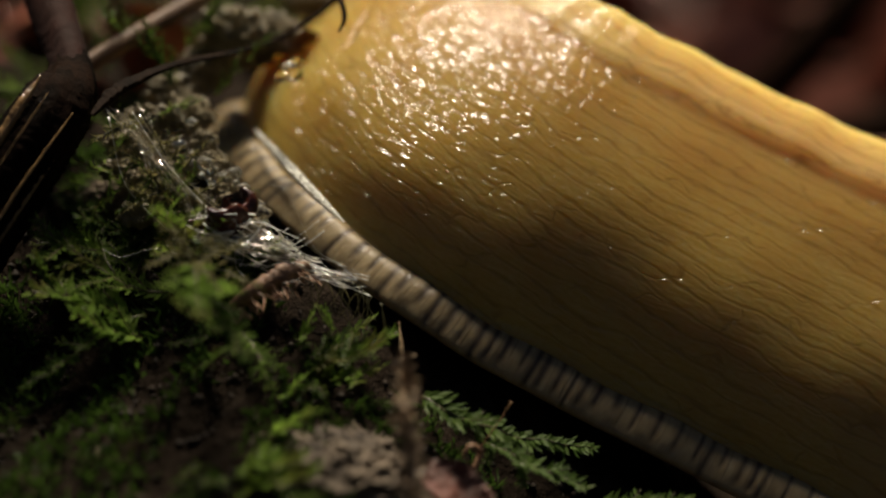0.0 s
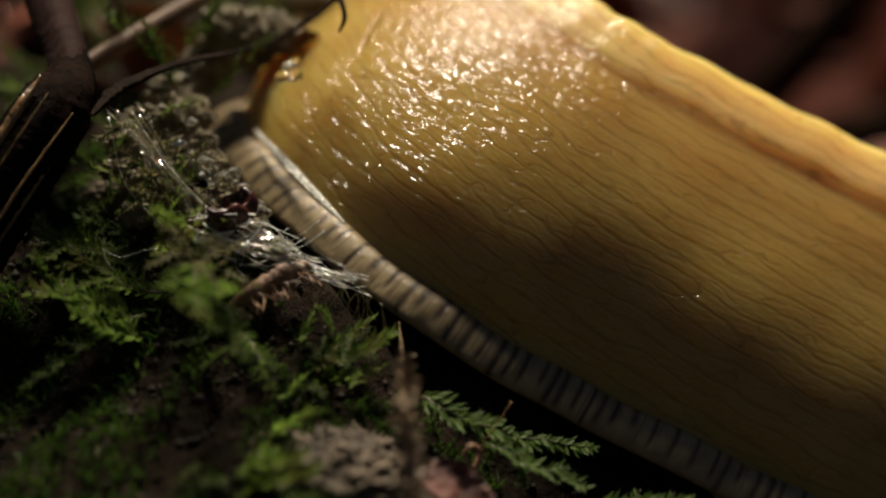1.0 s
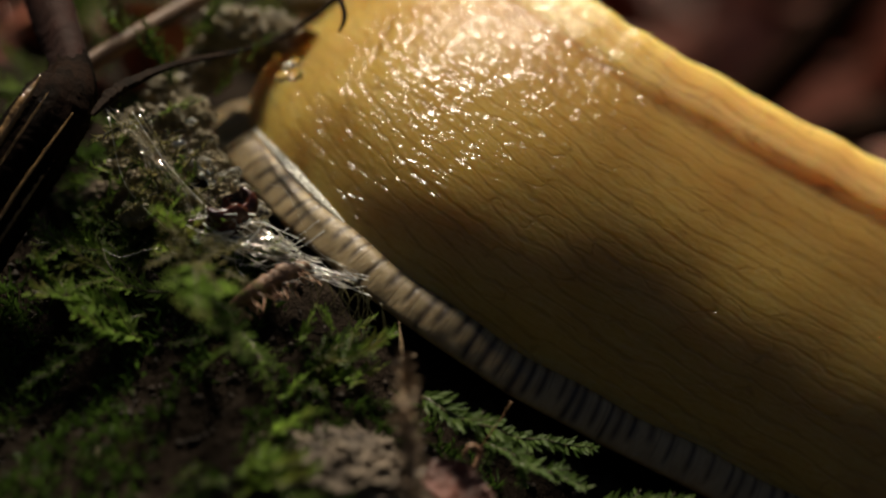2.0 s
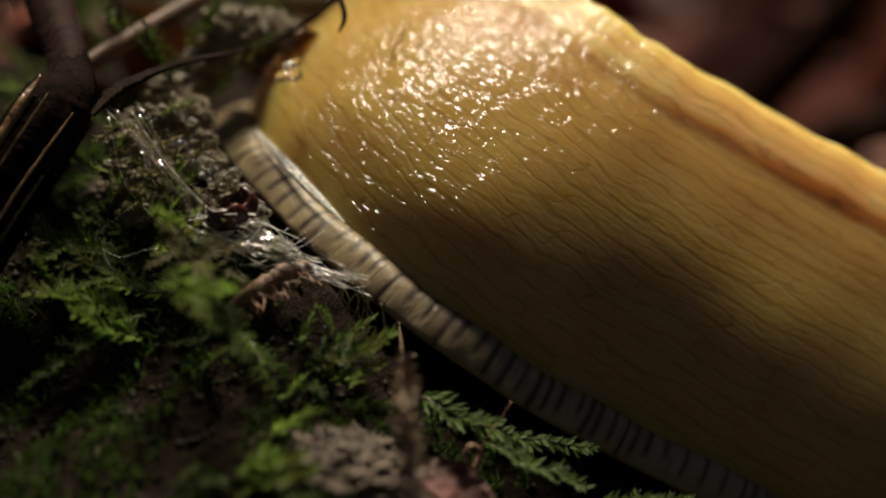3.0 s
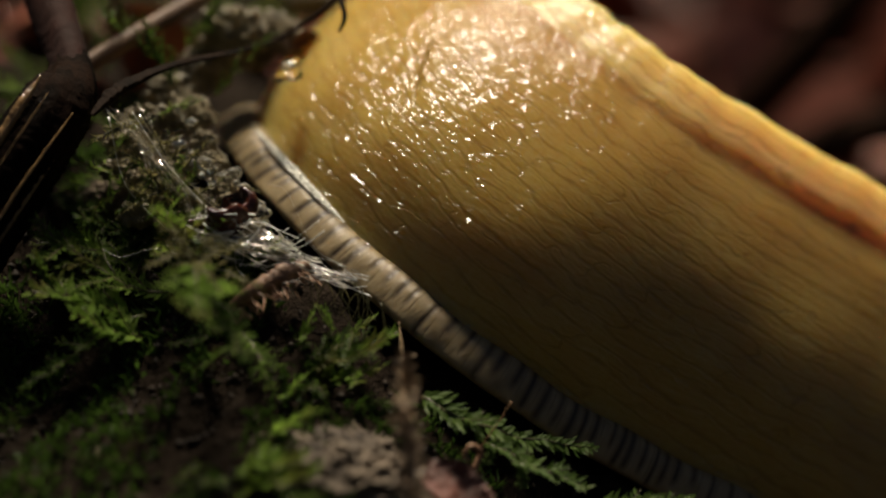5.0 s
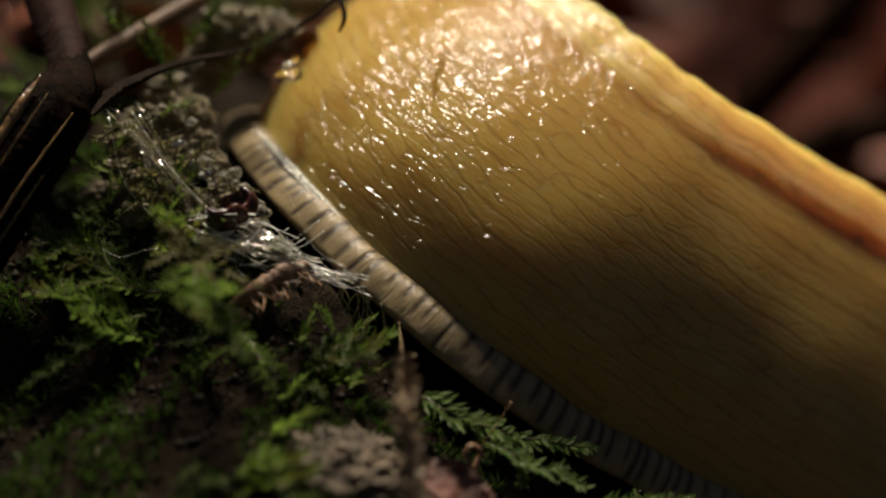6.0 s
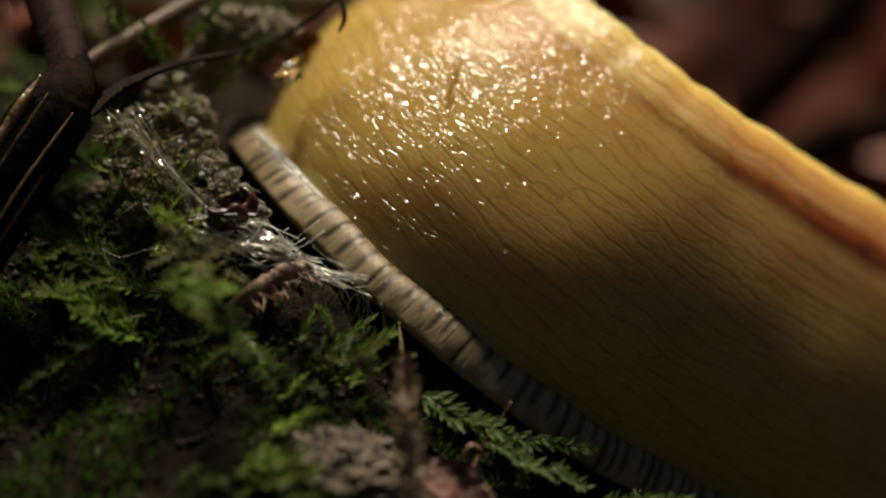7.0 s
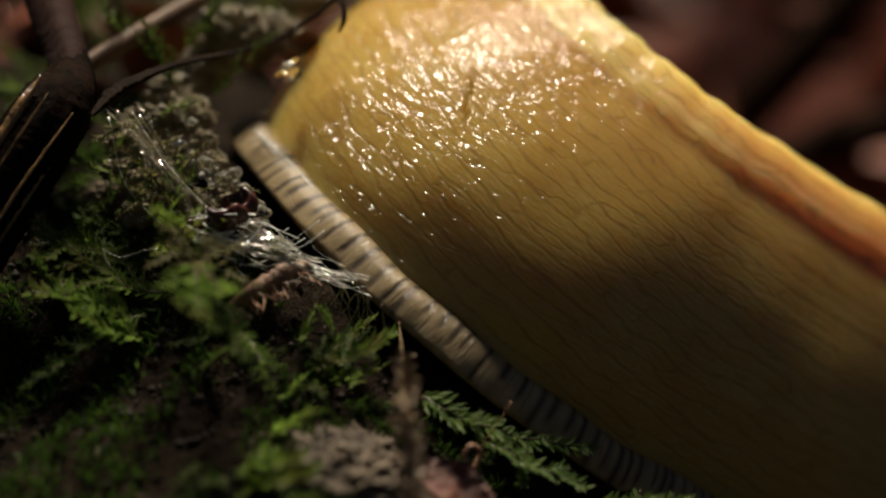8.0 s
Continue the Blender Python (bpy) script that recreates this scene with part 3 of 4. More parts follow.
# well seen single sprigs
for kind, at, way, size in (
    (4, (-13.5, -5.0, -10.7), (1.0, -0.1, 0.42), 0.85),
    (3, (-11.3, -5.0, -8.5), (1.0, -0.15, 0.25), 0.75),
    (2, (-11.3, -6.0, -11.0), (1.0, -0.2, -0.05), 0.8),
    (3, (-15.9, -3.0, -6.9), (1.0, -0.2, 0.0), 0.7),
    (2, (-17.5, -10.0, -2.4), (0.3, -0.7, -0.5), 0.9),
    (4, (-21.1, -3.0, -3.4), (-1.0, -0.2, 0.1), 1.0),
    (3, (-22.7, -4.0, -5.1), (-0.9, -0.3, -0.2), 1.0),
    (3, (-24.2, 0.0, -1.7), (-0.6, -0.2, 0.5), 0.8),
    (4, (-16.8, -9.0, -13.3), (0.3, -0.6, -0.6), 1.0),
    (3, (-14.4, -12.0, -14.6), (0.8, -0.4, -0.5), 0.9),
    (4, (-12.2, -14.0, -16.4), (0.6, -0.5, -0.4), 0.9),
    (2, (-19.3, -6.0, -9.3), (0.4, -0.5, 0.3), 0.8),
    (3, (-29.3, 3.0, 0.0), (0.3, -0.5, 0.6), 0.8),
    (2, (-28.0, 6.0, 6.1), (0.3, -0.5, 0.5), 0.8),
    (2, (-22.2, 14.0, 17.7), (0.4, -0.4, 0.6), 1.2),
    (1, (-24.2, 14.0, 16.2), (-0.5, -0.4, 0.5), 1.2),
):
    settle(kind, at, way, size)

rng = random.Random(11)
for i in range(150):
    x, y = rng.uniform(-44, 2), rng.uniform(-24, 24)
    p = Vector((x - PIVOT[0], y - PIVOT[1], ground_at(x, y) - PIVOT[2]))
    if (p - AXIS * p.dot(AXIS)).length < 36 or (x > -13 and y < -6) or (x < -17 and y < 0):
        continue
    w = (rng.uniform(-1, 1), rng.uniform(-0.9, 0.1), rng.uniform(-0.4, 0.35))
    settle(rng.randrange(5), (x, y, ground_at(x, y) + 0.6), w, rng.uniform(0.45, 0.9))
for i in range(26):       # tufts on the bank behind
    x, y = rng.uniform(-60, -18), rng.uniform(20, 75)
    p = Vector((x - PIVOT[0], y - PIVOT[1], ground_at(x, y) - PIVOT[2]))
    if (p - AXIS * p.dot(AXIS)).length > 37:
        settle(rng.randrange(5), (x, y, ground_at(x, y) + 0.6), (rng.uniform(-1, 1), rng.uniform(-0.6, 0.2), rng.uniform(0.2, 1.0)), rng.uniform(0.8, 1.3))
for ob in KINDS:      # the first of each kind lies on the bank too
    x, y = rng.uniform(-30, -17), rng.uniform(3, 12)
    ob.matrix_world = aim((x, y, ground_at(x, y) + 0.5), (rng.uniform(-1, 1), -0.5, 0.0))

def moss_carpet(n, seed):
    """Short dark shoots all over the bank, as one object."""
    g = np.random.default_rng(seed)
    out = []
    while len(out) < n:
        x, y = g.uniform(-46, 4), g.uniform(-26, 22)
        if np.sin(0.35 * x + 1.3) * np.cos(0.31 * y + 0.4) + 0.5 * np.sin(0.9 * x - 0.7 * y) < -0.25 + 0.5 * g.random():
            continue
        z = ground_at(x, y)
        p = Vector((x - PIVOT[0], y - PIVOT[1], z - PIVOT[2]))
        if (p - AXIS * p.dot(AXIS)).length < 34:
            continue
        tuft = np.array([x, y, z - 0.1])
        for j in range(4):
            w = np.array([g.normal() * 0.7, -0.3 + g.normal() * 0.6, 0.7 + 0.3 * g.normal()])
            w /= np.linalg.norm(w)
            out.append(leaflet(tuft + g.normal(size=3) * 0.25, w, np.array([g.normal(), -1.0, 0.3]), g.uniform(0.5, 1.5), g.uniform(0.15, 0.35)))
    v, f = join(out)
    tagged(part("moss_carpet", mesh_of("moss_carpet", world_mm(v), f, MOSS_SHADED, smooth=False)), "short moss covering the soil, shade put into its dark green", "moss", kind="stuff")


moss_carpet(13000, 21)
pale = [moss_sprig(51, 15, 1.5, 0, MOSS_YELLOW, PALE, 0.5, True, (0.3, 0.42)), moss_sprig(52, 6, 1.3, 2, MOSS_YELLOW, PALE, 0.3, True, (0.3, 0.42)), moss_sprig(53, 5, 1.0, 2, MOSS_YELLOW, PALE, 0.3, True, (0.3, 0.4))]
pale[0].matrix_world = aim((-1.6, -5.0, -11.2), (1.0, -0.15, -0.62))
pale[1].matrix_world = aim((5.2, -6.0, -16.0), (1.0, -0.1, -0.5))
pale[2].matrix_world = aim((12.0, -5.0, -19.4), (1.0, -0.1, -0.05))
for at, way, k in (((15.4, -4.0, -19.6), (1, -0.1, 0.0), 2), ((0.7, -5.0, -12.8), (0.9, -0.2, -0.2), 2), ((3.2, -6.0, -14.6), (0.8, -0.3, -0.5), 1)):
    copy_thing(pale[k], aim(at, way) @ Matrix.Diagonal((0.8, 0.8, 0.8, 1)))


def crumbs(name, n, area, size, material, label, category, seed, lift=0.0):
    """Loose bits strewn on the bank, as one object."""
    g = np.random.default_rng(seed)
    base = np.array([[1, 0, 0], [-1, 0, 0], [0, 1, 0], [0, -1, 0], [0, 0, 1], [0, 0, -1]], float)
    tri = [[0, 2, 4], [2, 1, 4], [1, 3, 4], [3, 0, 4], [2, 0, 5], [1, 2, 5], [3, 1, 5], [0, 3, 5]]
    out = []
    for i in range(n):
        x, y = g.uniform(area[0], area[1]), g.uniform(area[2], area[3])
        p = np.array([x - PIVOT[0], y - PIVOT[1], ground_at(x, y) - PIVOT[2]])
        ax = np.array(AXIS)
        if np.linalg.norm(p - ax * (p @ ax)) < 33.5:
            continue
        r = size * g.uniform(0.3, 1.0) ** 2
        v = base * r * g.uniform(0.5, 1.3, size=(6, 3)) * g.uniform(0.5, 1.5, size=3)
        out.append((v + np.array([x, y, ground_at(x, y) + lift + r * 0.3]), tri))
    v, f = join(out)
    return tagged(part(name, mesh_of(name, world_mm(v), f, material, smooth=True)), label, category, kind="stuff")


crumbs("soil_crumbs", 6000, (-46, 22, -28, 14), 0.42, CRUMB, "crumbs of damp soil, shade put into their dark colour", "soil", 3)
crumbs("pale_grit", 70, (-46, 22, -28, 14), 0.35, CLOD, "pale grit and bits of bark", "grit", 5, 0.2)


def earth_clod(at, size, seed, grain=5.5, depth=0.10):
    nu, nv = 130, 90
    th = np.linspace(0, 2 * np.pi, nu, endpoint=False)[None, :]
    ph = np.linspace(0.02, np.pi - 0.02, nv)[:, None]
    d = np.stack(np.broadcast_arrays(np.sin(ph) * np.cos(th), np.sin(ph) * np.sin(th), np.cos(ph)), -1).reshape(-1, 3)
    k = np.array([1 + depth * noise.fractal(Vector(p) * grain + Vector((seed, 0, 0)), 0.5, 2.2, 7) for p in d])
    v = d * k[:, None] * np.array(size)
    ob = part("earth_clod", mesh_of("earth_clod", v * 0.001, grid_faces(nv, nu, True), CLOD))
    ob.matrix_world = Matrix.Translation(mm(*at))
    g = np.random.default_rng(seed)
    for i in g.choice(len(v), 14 if depth < 0.2 else 0):
        if d[i][2] > 0.1:
            w = g.normal(size=(8, 3))
            w = w / np.linalg.norm(w, axis=1)[:, None] * g.uniform(0.2, 0.5)
            bm = bmesh.new()
            for q in w:
                bm.verts.new(tuple((q + v[i]) * 0.001))
            bmesh.ops.convex_hull(bm, input=bm.verts)
            me = bpy.data.meshes.new("crumb")
            bm.to_mesh(me)
            bm.free()
            me.materials.append(CLOD)
            part("crumb", me, ob)
    return tagged(ob, "crumbly grey brown clod of earth", "clod", "earth clods")


earth_clod((-8.1, -9.0, -18.3), (6.2, 6, 5.2), 3)
earth_clod((-2.1, -8.0, -19.3), (4.5, 4, 3.2), 9)
earth_clod((-27.0, 9.0, 4.3), (3.2, 3, 2.0), 17)


# ---- small things by the slug ----
def withered_stalk():
    """A blurred brown stalk with dry scales close to the eye."""
    top = [(-3.4, -3.0, -5.6), (-2.9, -12.0, -8.1), (-2.7, -17.0, -10.9), (-2.4, -18.0, -13.9), (-2.1, -19.0, -17.7)]
    v, f = tube(top, [0.03, 0.06, 0.22, 0.3, 0.3], 40, 8, 0.1, 3)
    ob = tagged(part("withered_stalk", mesh_of("withered_stalk", world_mm(v), f, STALK)), "withered brown moss stalk with dry scales", "stalk")
    g = np.random.default_rng(8)
    line = smooth_line(top, 60)
    for i in range(14, 58):
        for j in range(2):
            w = np.array([g.normal(), g.normal() * 0.6, g.uniform(-0.3, 1.0)])
            v, f = leaflet(line[i] + g.normal(size=3) * 0.15, w / np.linalg.norm(w), np.array([0, -1.0, 0.2]), g.uniform(0.7, 1.6), g.uniform(0.4, 0.8))
            part("dry_scale", mesh_of("dry_scale", world_mm(v), f, STALK, smooth=False), ob)


withered_stalk()


def spiny_husk():
    """A dry brown bract with a row of pointed teeth."""
    spine = [(-10.3, -3.0, -1.3), (-12.3, -4.0, -2.1), (-14.1, -5.0, -3.2), (-16.1, -5.0, -4.5)]
    v, f = tube(spine, [0.5, 1.05, 0.9, 0.85, 0.4], 40, 12, 0.25, 5, 0.5)
    ob = tagged(part("spiny_husk", mesh_of("spiny_husk", world_mm(v), f, HUSK)), "dry reddish brown husk with pointed teeth", "husk")
    g = np.random.default_rng(3)
    line = smooth_line(spine, 26)
    for i in range(2, 25):
        for j in range(1 + i % 2):
            w = np.array([0.55 + 0.35 * g.normal(), -0.4 + 0.4 * g.normal(), -0.75 + 0.35 * g.normal()])
            w /= np.linalg.norm(w)
            v, f = leaflet(line[i] + g.normal(size=3) * 0.3, w, np.array([g.normal() * 0.5, -1.0, 0.3]), g.uniform(1.2, 2.6), g.uniform(0.16, 0.34))
            part("tooth", mesh_of("tooth", world_mm(v), f, HUSK, smooth=False), ob)


spiny_husk()


def bud_scale():
    """A glossy cup-shaped bud scale with a pale rim."""
    c = np.array((-16.4, -3.2, 2.7))
    nu, nv = 20, 40
    t = np.linspace(0, 1, nu)[:, None]
    a = np.linspace(0, 2 * np.pi, nv, endpoint=False)[None, :]
    rad = (0.25 + 1.35 * np.sin(np.pi * 0.5 * t) ** 0.7 - 0.35 * t ** 3) * (1 + 0.16 * np.sin(3 * a + 1) + 0.07 * np.sin(7 * a + 4 * t) + 0.03 * np.sin(17 * a + 9 * t))
    x, y, z = rad * np.cos(a) * 1.25, rad * np.sin(a) * 0.8, -1.6 + 2.3 * t + (0.45 * np.sin(2 * a) + 0.22 * np.sin(5 * a + 1)) * t
    v = np.stack(np.broadcast_arrays(x, y, z), -1)
    inner = v * np.array([0.86, 0.82, 1.0]) + np.array([0, 0, 0.10])
    v2 = np.vstack([v.reshape(-1, 3), inner[::-1].reshape(-1, 3)])
    ob = tagged(part("bud_scale", mesh_of("bud_scale", v2 * 0.001, grid_faces(2 * nu, nv, True), SCALE)), "glossy dark red brown cup-shaped bud scale", "bud scale")
    ob.matrix_world = Matrix.Translation(mm(*c)) @ pose(0, 0, 0, 8, -32, 15) @ Matrix.Diagonal((1.25, 1.1, 1.05, 1))
    tail = tube([(-1.2, 0, 0.1), (-2.0, 0.1, 0.7), (-2.7, 0.2, 1.3)], [0.55, 0.35, 0.03], 14, 8, 0.05, 2, 0.5)
    part("pointed_tip", mesh_of("pointed_tip", tail[0] * 0.001, tail[1], SCALE), ob)


bud_scale()


def slime_thread(points, rad, seed, material):
    v, f = tube(points, [rad * 0.7, rad * 0.35, rad], 30, 6, 0.4, seed)
    return tagged(part("slime_thread", mesh_of("slime_thread", world_mm(v), f, material)), "thread of drying slime, mostly whitened to look glistening", "slime", "slime threads")


THREADS = [
    ([(-26.3, -2.0, 11.0), (-23.4, -2.0, 7.9), (-21.1, -3.0, 5.3), (-18.9, -3.0, 1.8), (-18.0, -3.0, 0.0)], 0.10),
    ([(-25.4, -2.0, 10.8), (-22.6, -2.0, 8.4), (-20.2, -3.0, 5.3), (-19.1, -3.0, 2.2)], 0.08),
    ([(-24.5, -2.0, 9.3), (-21.9, -2.0, 7.1), (-19.6, -3.0, 4.4), (-16.7, -3.0, 1.8)], 0.10),
    ([(-26.3, -1.0, 10.7), (-24.3, -1.0, 9.1), (-21.4, -1.0, 6.2), (-19.9, -2.0, 4.2)], 0.06),
    ([(-18.9, -3.0, 3.1), (-18.3, -3.0, 1.4), (-18.5, -3.0, 0.0)], 0.10),
    ([(-19.0, -4.0, 0.5), (-16.6, -4.0, 0.7), (-14.2, -4.0, 0.3), (-11.4, -4.0, 0.0)], 0.12),
    ([(-18.3, -4.0, -0.2), (-15.7, -4.0, 0.0), (-13.1, -4.0, -0.7), (-10.6, -4.0, -1.3)], 0.10),
    ([(-17.9, -4.0, 0.9), (-15.3, -4.0, -0.4), (-12.7, -4.0, -0.6)], 0.08),
    ([(-15.0, -3.0, 2.2), (-13.2, -3.0, 1.8), (-11.5, -3.0, 0.0), (-9.8, -3.0, -1.0)], 0.14),
    ([(-15.3, -4.0, 1.8), (-13.6, -4.0, 0.7), (-11.4, -4.0, -0.4)], 0.10),
    ([(-17.6, -3.0, 2.7), (-16.9, -3.0, 1.4), (-15.0, -3.0, 1.1), (-12.8, -3.0, 0.5)], 0.09),
    ([(-10.8, -3.0, -1.0), (-8.9, -3.5, -1.6), (-6.6, -3.5, -2.4)], 0.10),
    ([(-10.4, -3.0, -1.6), (-8.4, -3.5, -2.1), (-6.6, -3.5, -2.4)], 0.08),
    ([(-10.2, -3.0, -2.1), (-8.0, -3.5, -2.7), (-5.6, -3.5, -3.6)], 0.06),
    ([(-26.1, -4.0, 0.0), (-24.6, -4.0, -0.6), (-22.2, -4.0, 0.0), (-20.1, -4.0, -0.4)], 0.05),
]
for i, (pts, rad) in enumerate(THREADS):
    slime_thread(pts, rad * 0.6, i, THREAD if i < 4 else SLIME)
g = np.random.default_rng(12)
for i in range(36):       # a loose tangle of finer threads beside the bold ones
    pts, rad = THREADS[i % 14 if i < 14 else 4 + i % 9]
    a, b = g.normal(size=3) * (0.55 if i < 14 else 1.0), g.normal(size=3) * (0.35 if i < 14 else 0.8)
    n = len(pts)
    slime_thread([tuple(np.array(q) + g.normal(size=3) * (0 if k in (0, n - 1) else 0.3) + a * (1 - k / (n - 1)) + b * k / (n - 1) * (0 if i < 14 and i > 10 else 1)) for k, q in enumerate(pts)], g.uniform(0.015, 0.04), 40 + i, THREAD if i < 4 else SLIME)


def drop(at, size, label="whitish drop of slime, its sun glint put into the colour", material=None):
    nu, nv = 24, 16
    a = np.linspace(0, 2 * np.pi, nu, endpoint=False)[None, :]
    p = np.linspace(0.01, np.pi - 0.01, nv)[:, None]
    v = np.stack(np.broadcast_arrays(np.sin(p) * np.cos(a) * 1.1, np.sin(p) * np.sin(a), np.cos(p) * 0.85), -1).reshape(-1, 3) * size
    v = v * (1 + 0.25 * np.sin(v[:, :1] / size * 3 + at[0]) * np.cos(v[:, 2:] / size * 2.5))
    ob = part("slime_drop", mesh_of("slime_drop", v * 0.001, grid_faces(nv, nu, True), material or DROP))
    ob.matrix_world = Matrix.Translation(mm(*at))
    return tagged(ob, label, "slime", "slime drops")


for at, size in (((-21.2, 3.0, 8.4), 0.5), ((-20.1, 3.0, 6.8), 0.4), ((-19.4, 3.0, 5.9), 0.35), ((-18.5, 2.0, 5.0), 0.3), ((-12.9, 8.5, 15.2), 0.5), ((-20.4, 4.0, 10.3), 0.4)):
    drop(at, size)


for at, size in (((-12.4, 8.2, 14.6), 0.7), ((-13.3, 8.0, 14.4), 0.55), ((-12.2, 8.0, 15.6), 0.45)):
    drop(at, size, "clear bead of slime hanging on the slug", CLEAR)


def slime_sheet(corners, thick, seed):
    """A thin wrinkled film between four corners."""
    a, b, c, d = [np.array(q, float) for q in corners]
    nu, nv = 40, 28
    u = np.linspace(0, 1, nu)[:, None, None]
    w = np.linspace(0, 1, nv)[None, :, None]
    p = a * (1 - u) * (1 - w) + b * u * (1 - w) + c * u * w + d * (1 - u) * w
    p[..., 1] += 0.12 * np.sin(9 * w[..., 0] + seed) + 0.15 * np.sin(5 * u[..., 0] + 3 * w[..., 0]) + 0.06 * np.sin(31 * w[..., 0] + 4 * u[..., 0])
    p[..., 2] += 0.04 * np.sin(9 * u[..., 0] + seed)
    top = p.reshape(-1, 3)
    q = grid_faces(nu, nv)
    v, f = join([(top, q), (top + np.array([0, thick, 0]), [g[::-1] for g in q])])
    return tagged(part("slime_film", mesh_of("slime_film", world_mm(v), f, FILM)), "wrinkled clear film of slime by the slug", "slime", "slime films")


slime_sheet([(-10.8, -3.0, -0.9), (-6.5, -3.5, -2.4), (-6.7, -3.5, -2.6), (-10.3, -3.0, -2.2)], 0.06, 1)
slime_sheet([(-15.4, -3.0, 2.4), (-10.6, -3.0, -0.4), (-10.8, -3.0, -1.0), (-15.0, -3.0, 0.7)], 0.06, 2)
slime_sheet([(-25.2, -1.0, 10.0), (-23.1, -1.0, 9.1), (-19.3, -2.0, 3.0), (-20.5, -2.0, 3.0)], 0.04, 19)
slime_sheet([(-18.9, -3.0, 1.9), (-18.0, -3.0, 2.1), (-17.3, -4.0, -0.0), (-18.7, -4.0, -0.2)], 0.06, 11)
slime_sheet([(-17.3, -4.0, 1.1), (-13.6, -4.0, 1.6), (-11.4, -4.0, -0.2), (-16.6, -4.0, -0.2)], 0.06, 13)

def slime_seam():
    """An added whitish strip for the highlight on the upper rim of the foot fringe, where the body leaves the ground
    debris.
    """
    pts = []
    for deg, r, h in ((-56, 30.6, 2.9), (-50, 31.0, 3.15), (-44, 31.1, 3.2), (-38, 31.1, 3.2), (-32, 31.0, 3.2), (-27, 30.8, 3.2)):
        a = radians(deg)
        q = SLUG_BASE @ (Vector((r * math.sin(a), -r * math.cos(a), h)) * 0.001) * 1000
        pts.append((q.x, q.y, q.z - LIFT))
    v, f = tube(pts, [0.03, 0.09, 0.16, 0.17, 0.13, 0.03], 240, 9, 0.9, 3, 0.5)
    tagged(part("slime_seam", mesh_of("slime_seam", world_mm(v), f, SLIME)), "added whitish strip in place of the wet highlight along the slug's edge", "slime")


# stays put while the slug creeps on, as a reflection would
slime_seam()
stick("hair_stalk", [(2.8, -6.0, -15.0), (4.1, -6.0, -13.2), (5.2, -6.0, -11.5)], [0.07, 0.05, 0.09], STRAW, "fine pale hair-like stalk", "stalk", 6, 0.05, 9, 20)
stick("curled_tendril", [(2.3, -8.0, -16.3), (2.8, -8.0, -15.1), (2.1, -9.0, -14.5), (1.6, -9.0, -15.2), (2.0, -9.0, -15.6)], [0.22, 0.22, 0.22, 0.2, 0.12], HUSK, "small curled brown tendril", "tendril", 8, 0.05, 4, 40)


def rotting_leaf():
    nu, nv = 30, 20
    t = np.linspace(0, 1, nu)[:, None]
    k = np.linspace(-1, 1, nv)[None, :]
    x = 5.2 * t
    y = 1.9 * k * np.sin(np.pi * (0.1 + 0.85 * t)) ** 0.7
    z = 0.7 * np.sin(4 * t + 1) + 0.5 * k ** 2 + 0.14 * np.sin(4 * k + 7 * t) + 0.10 * np.sin(11 * t + 6 * k * t) + 0.05 * np.sin(23 * t - 9 * k)
    top = np.stack(np.broadcast_arrays(x, y, z), -1).reshape(-1, 3)
    q = grid_faces(nu, nv)
    v, f = join([(top, q), (top - np.array([0, 0, 0.25]), [g[::-1] for g in q])])
    ob = part("rotting_leaf", mesh_of("rotting_leaf", v * 0.001, f, ROSE))
    ob.matrix_world = Matrix.Translation(mm(*(-1.4, -13.0, -16.5))) @ pose(0, 0, 0, 50, 15, -5)
    tagged(ob, "reddish rotting leaf scrap among moss", "leaf")


rotting_leaf()

def debris(at, size, seed):
    d = earth_clod(at, size, seed, 1.9, 0.42)
    d.name = "debris"
    d.data = d.data.copy()
    d.data.materials[0] = OLIVE
    return tagged(d, "mouldy olive brown lump of plant debris", "debris", "plant debris")


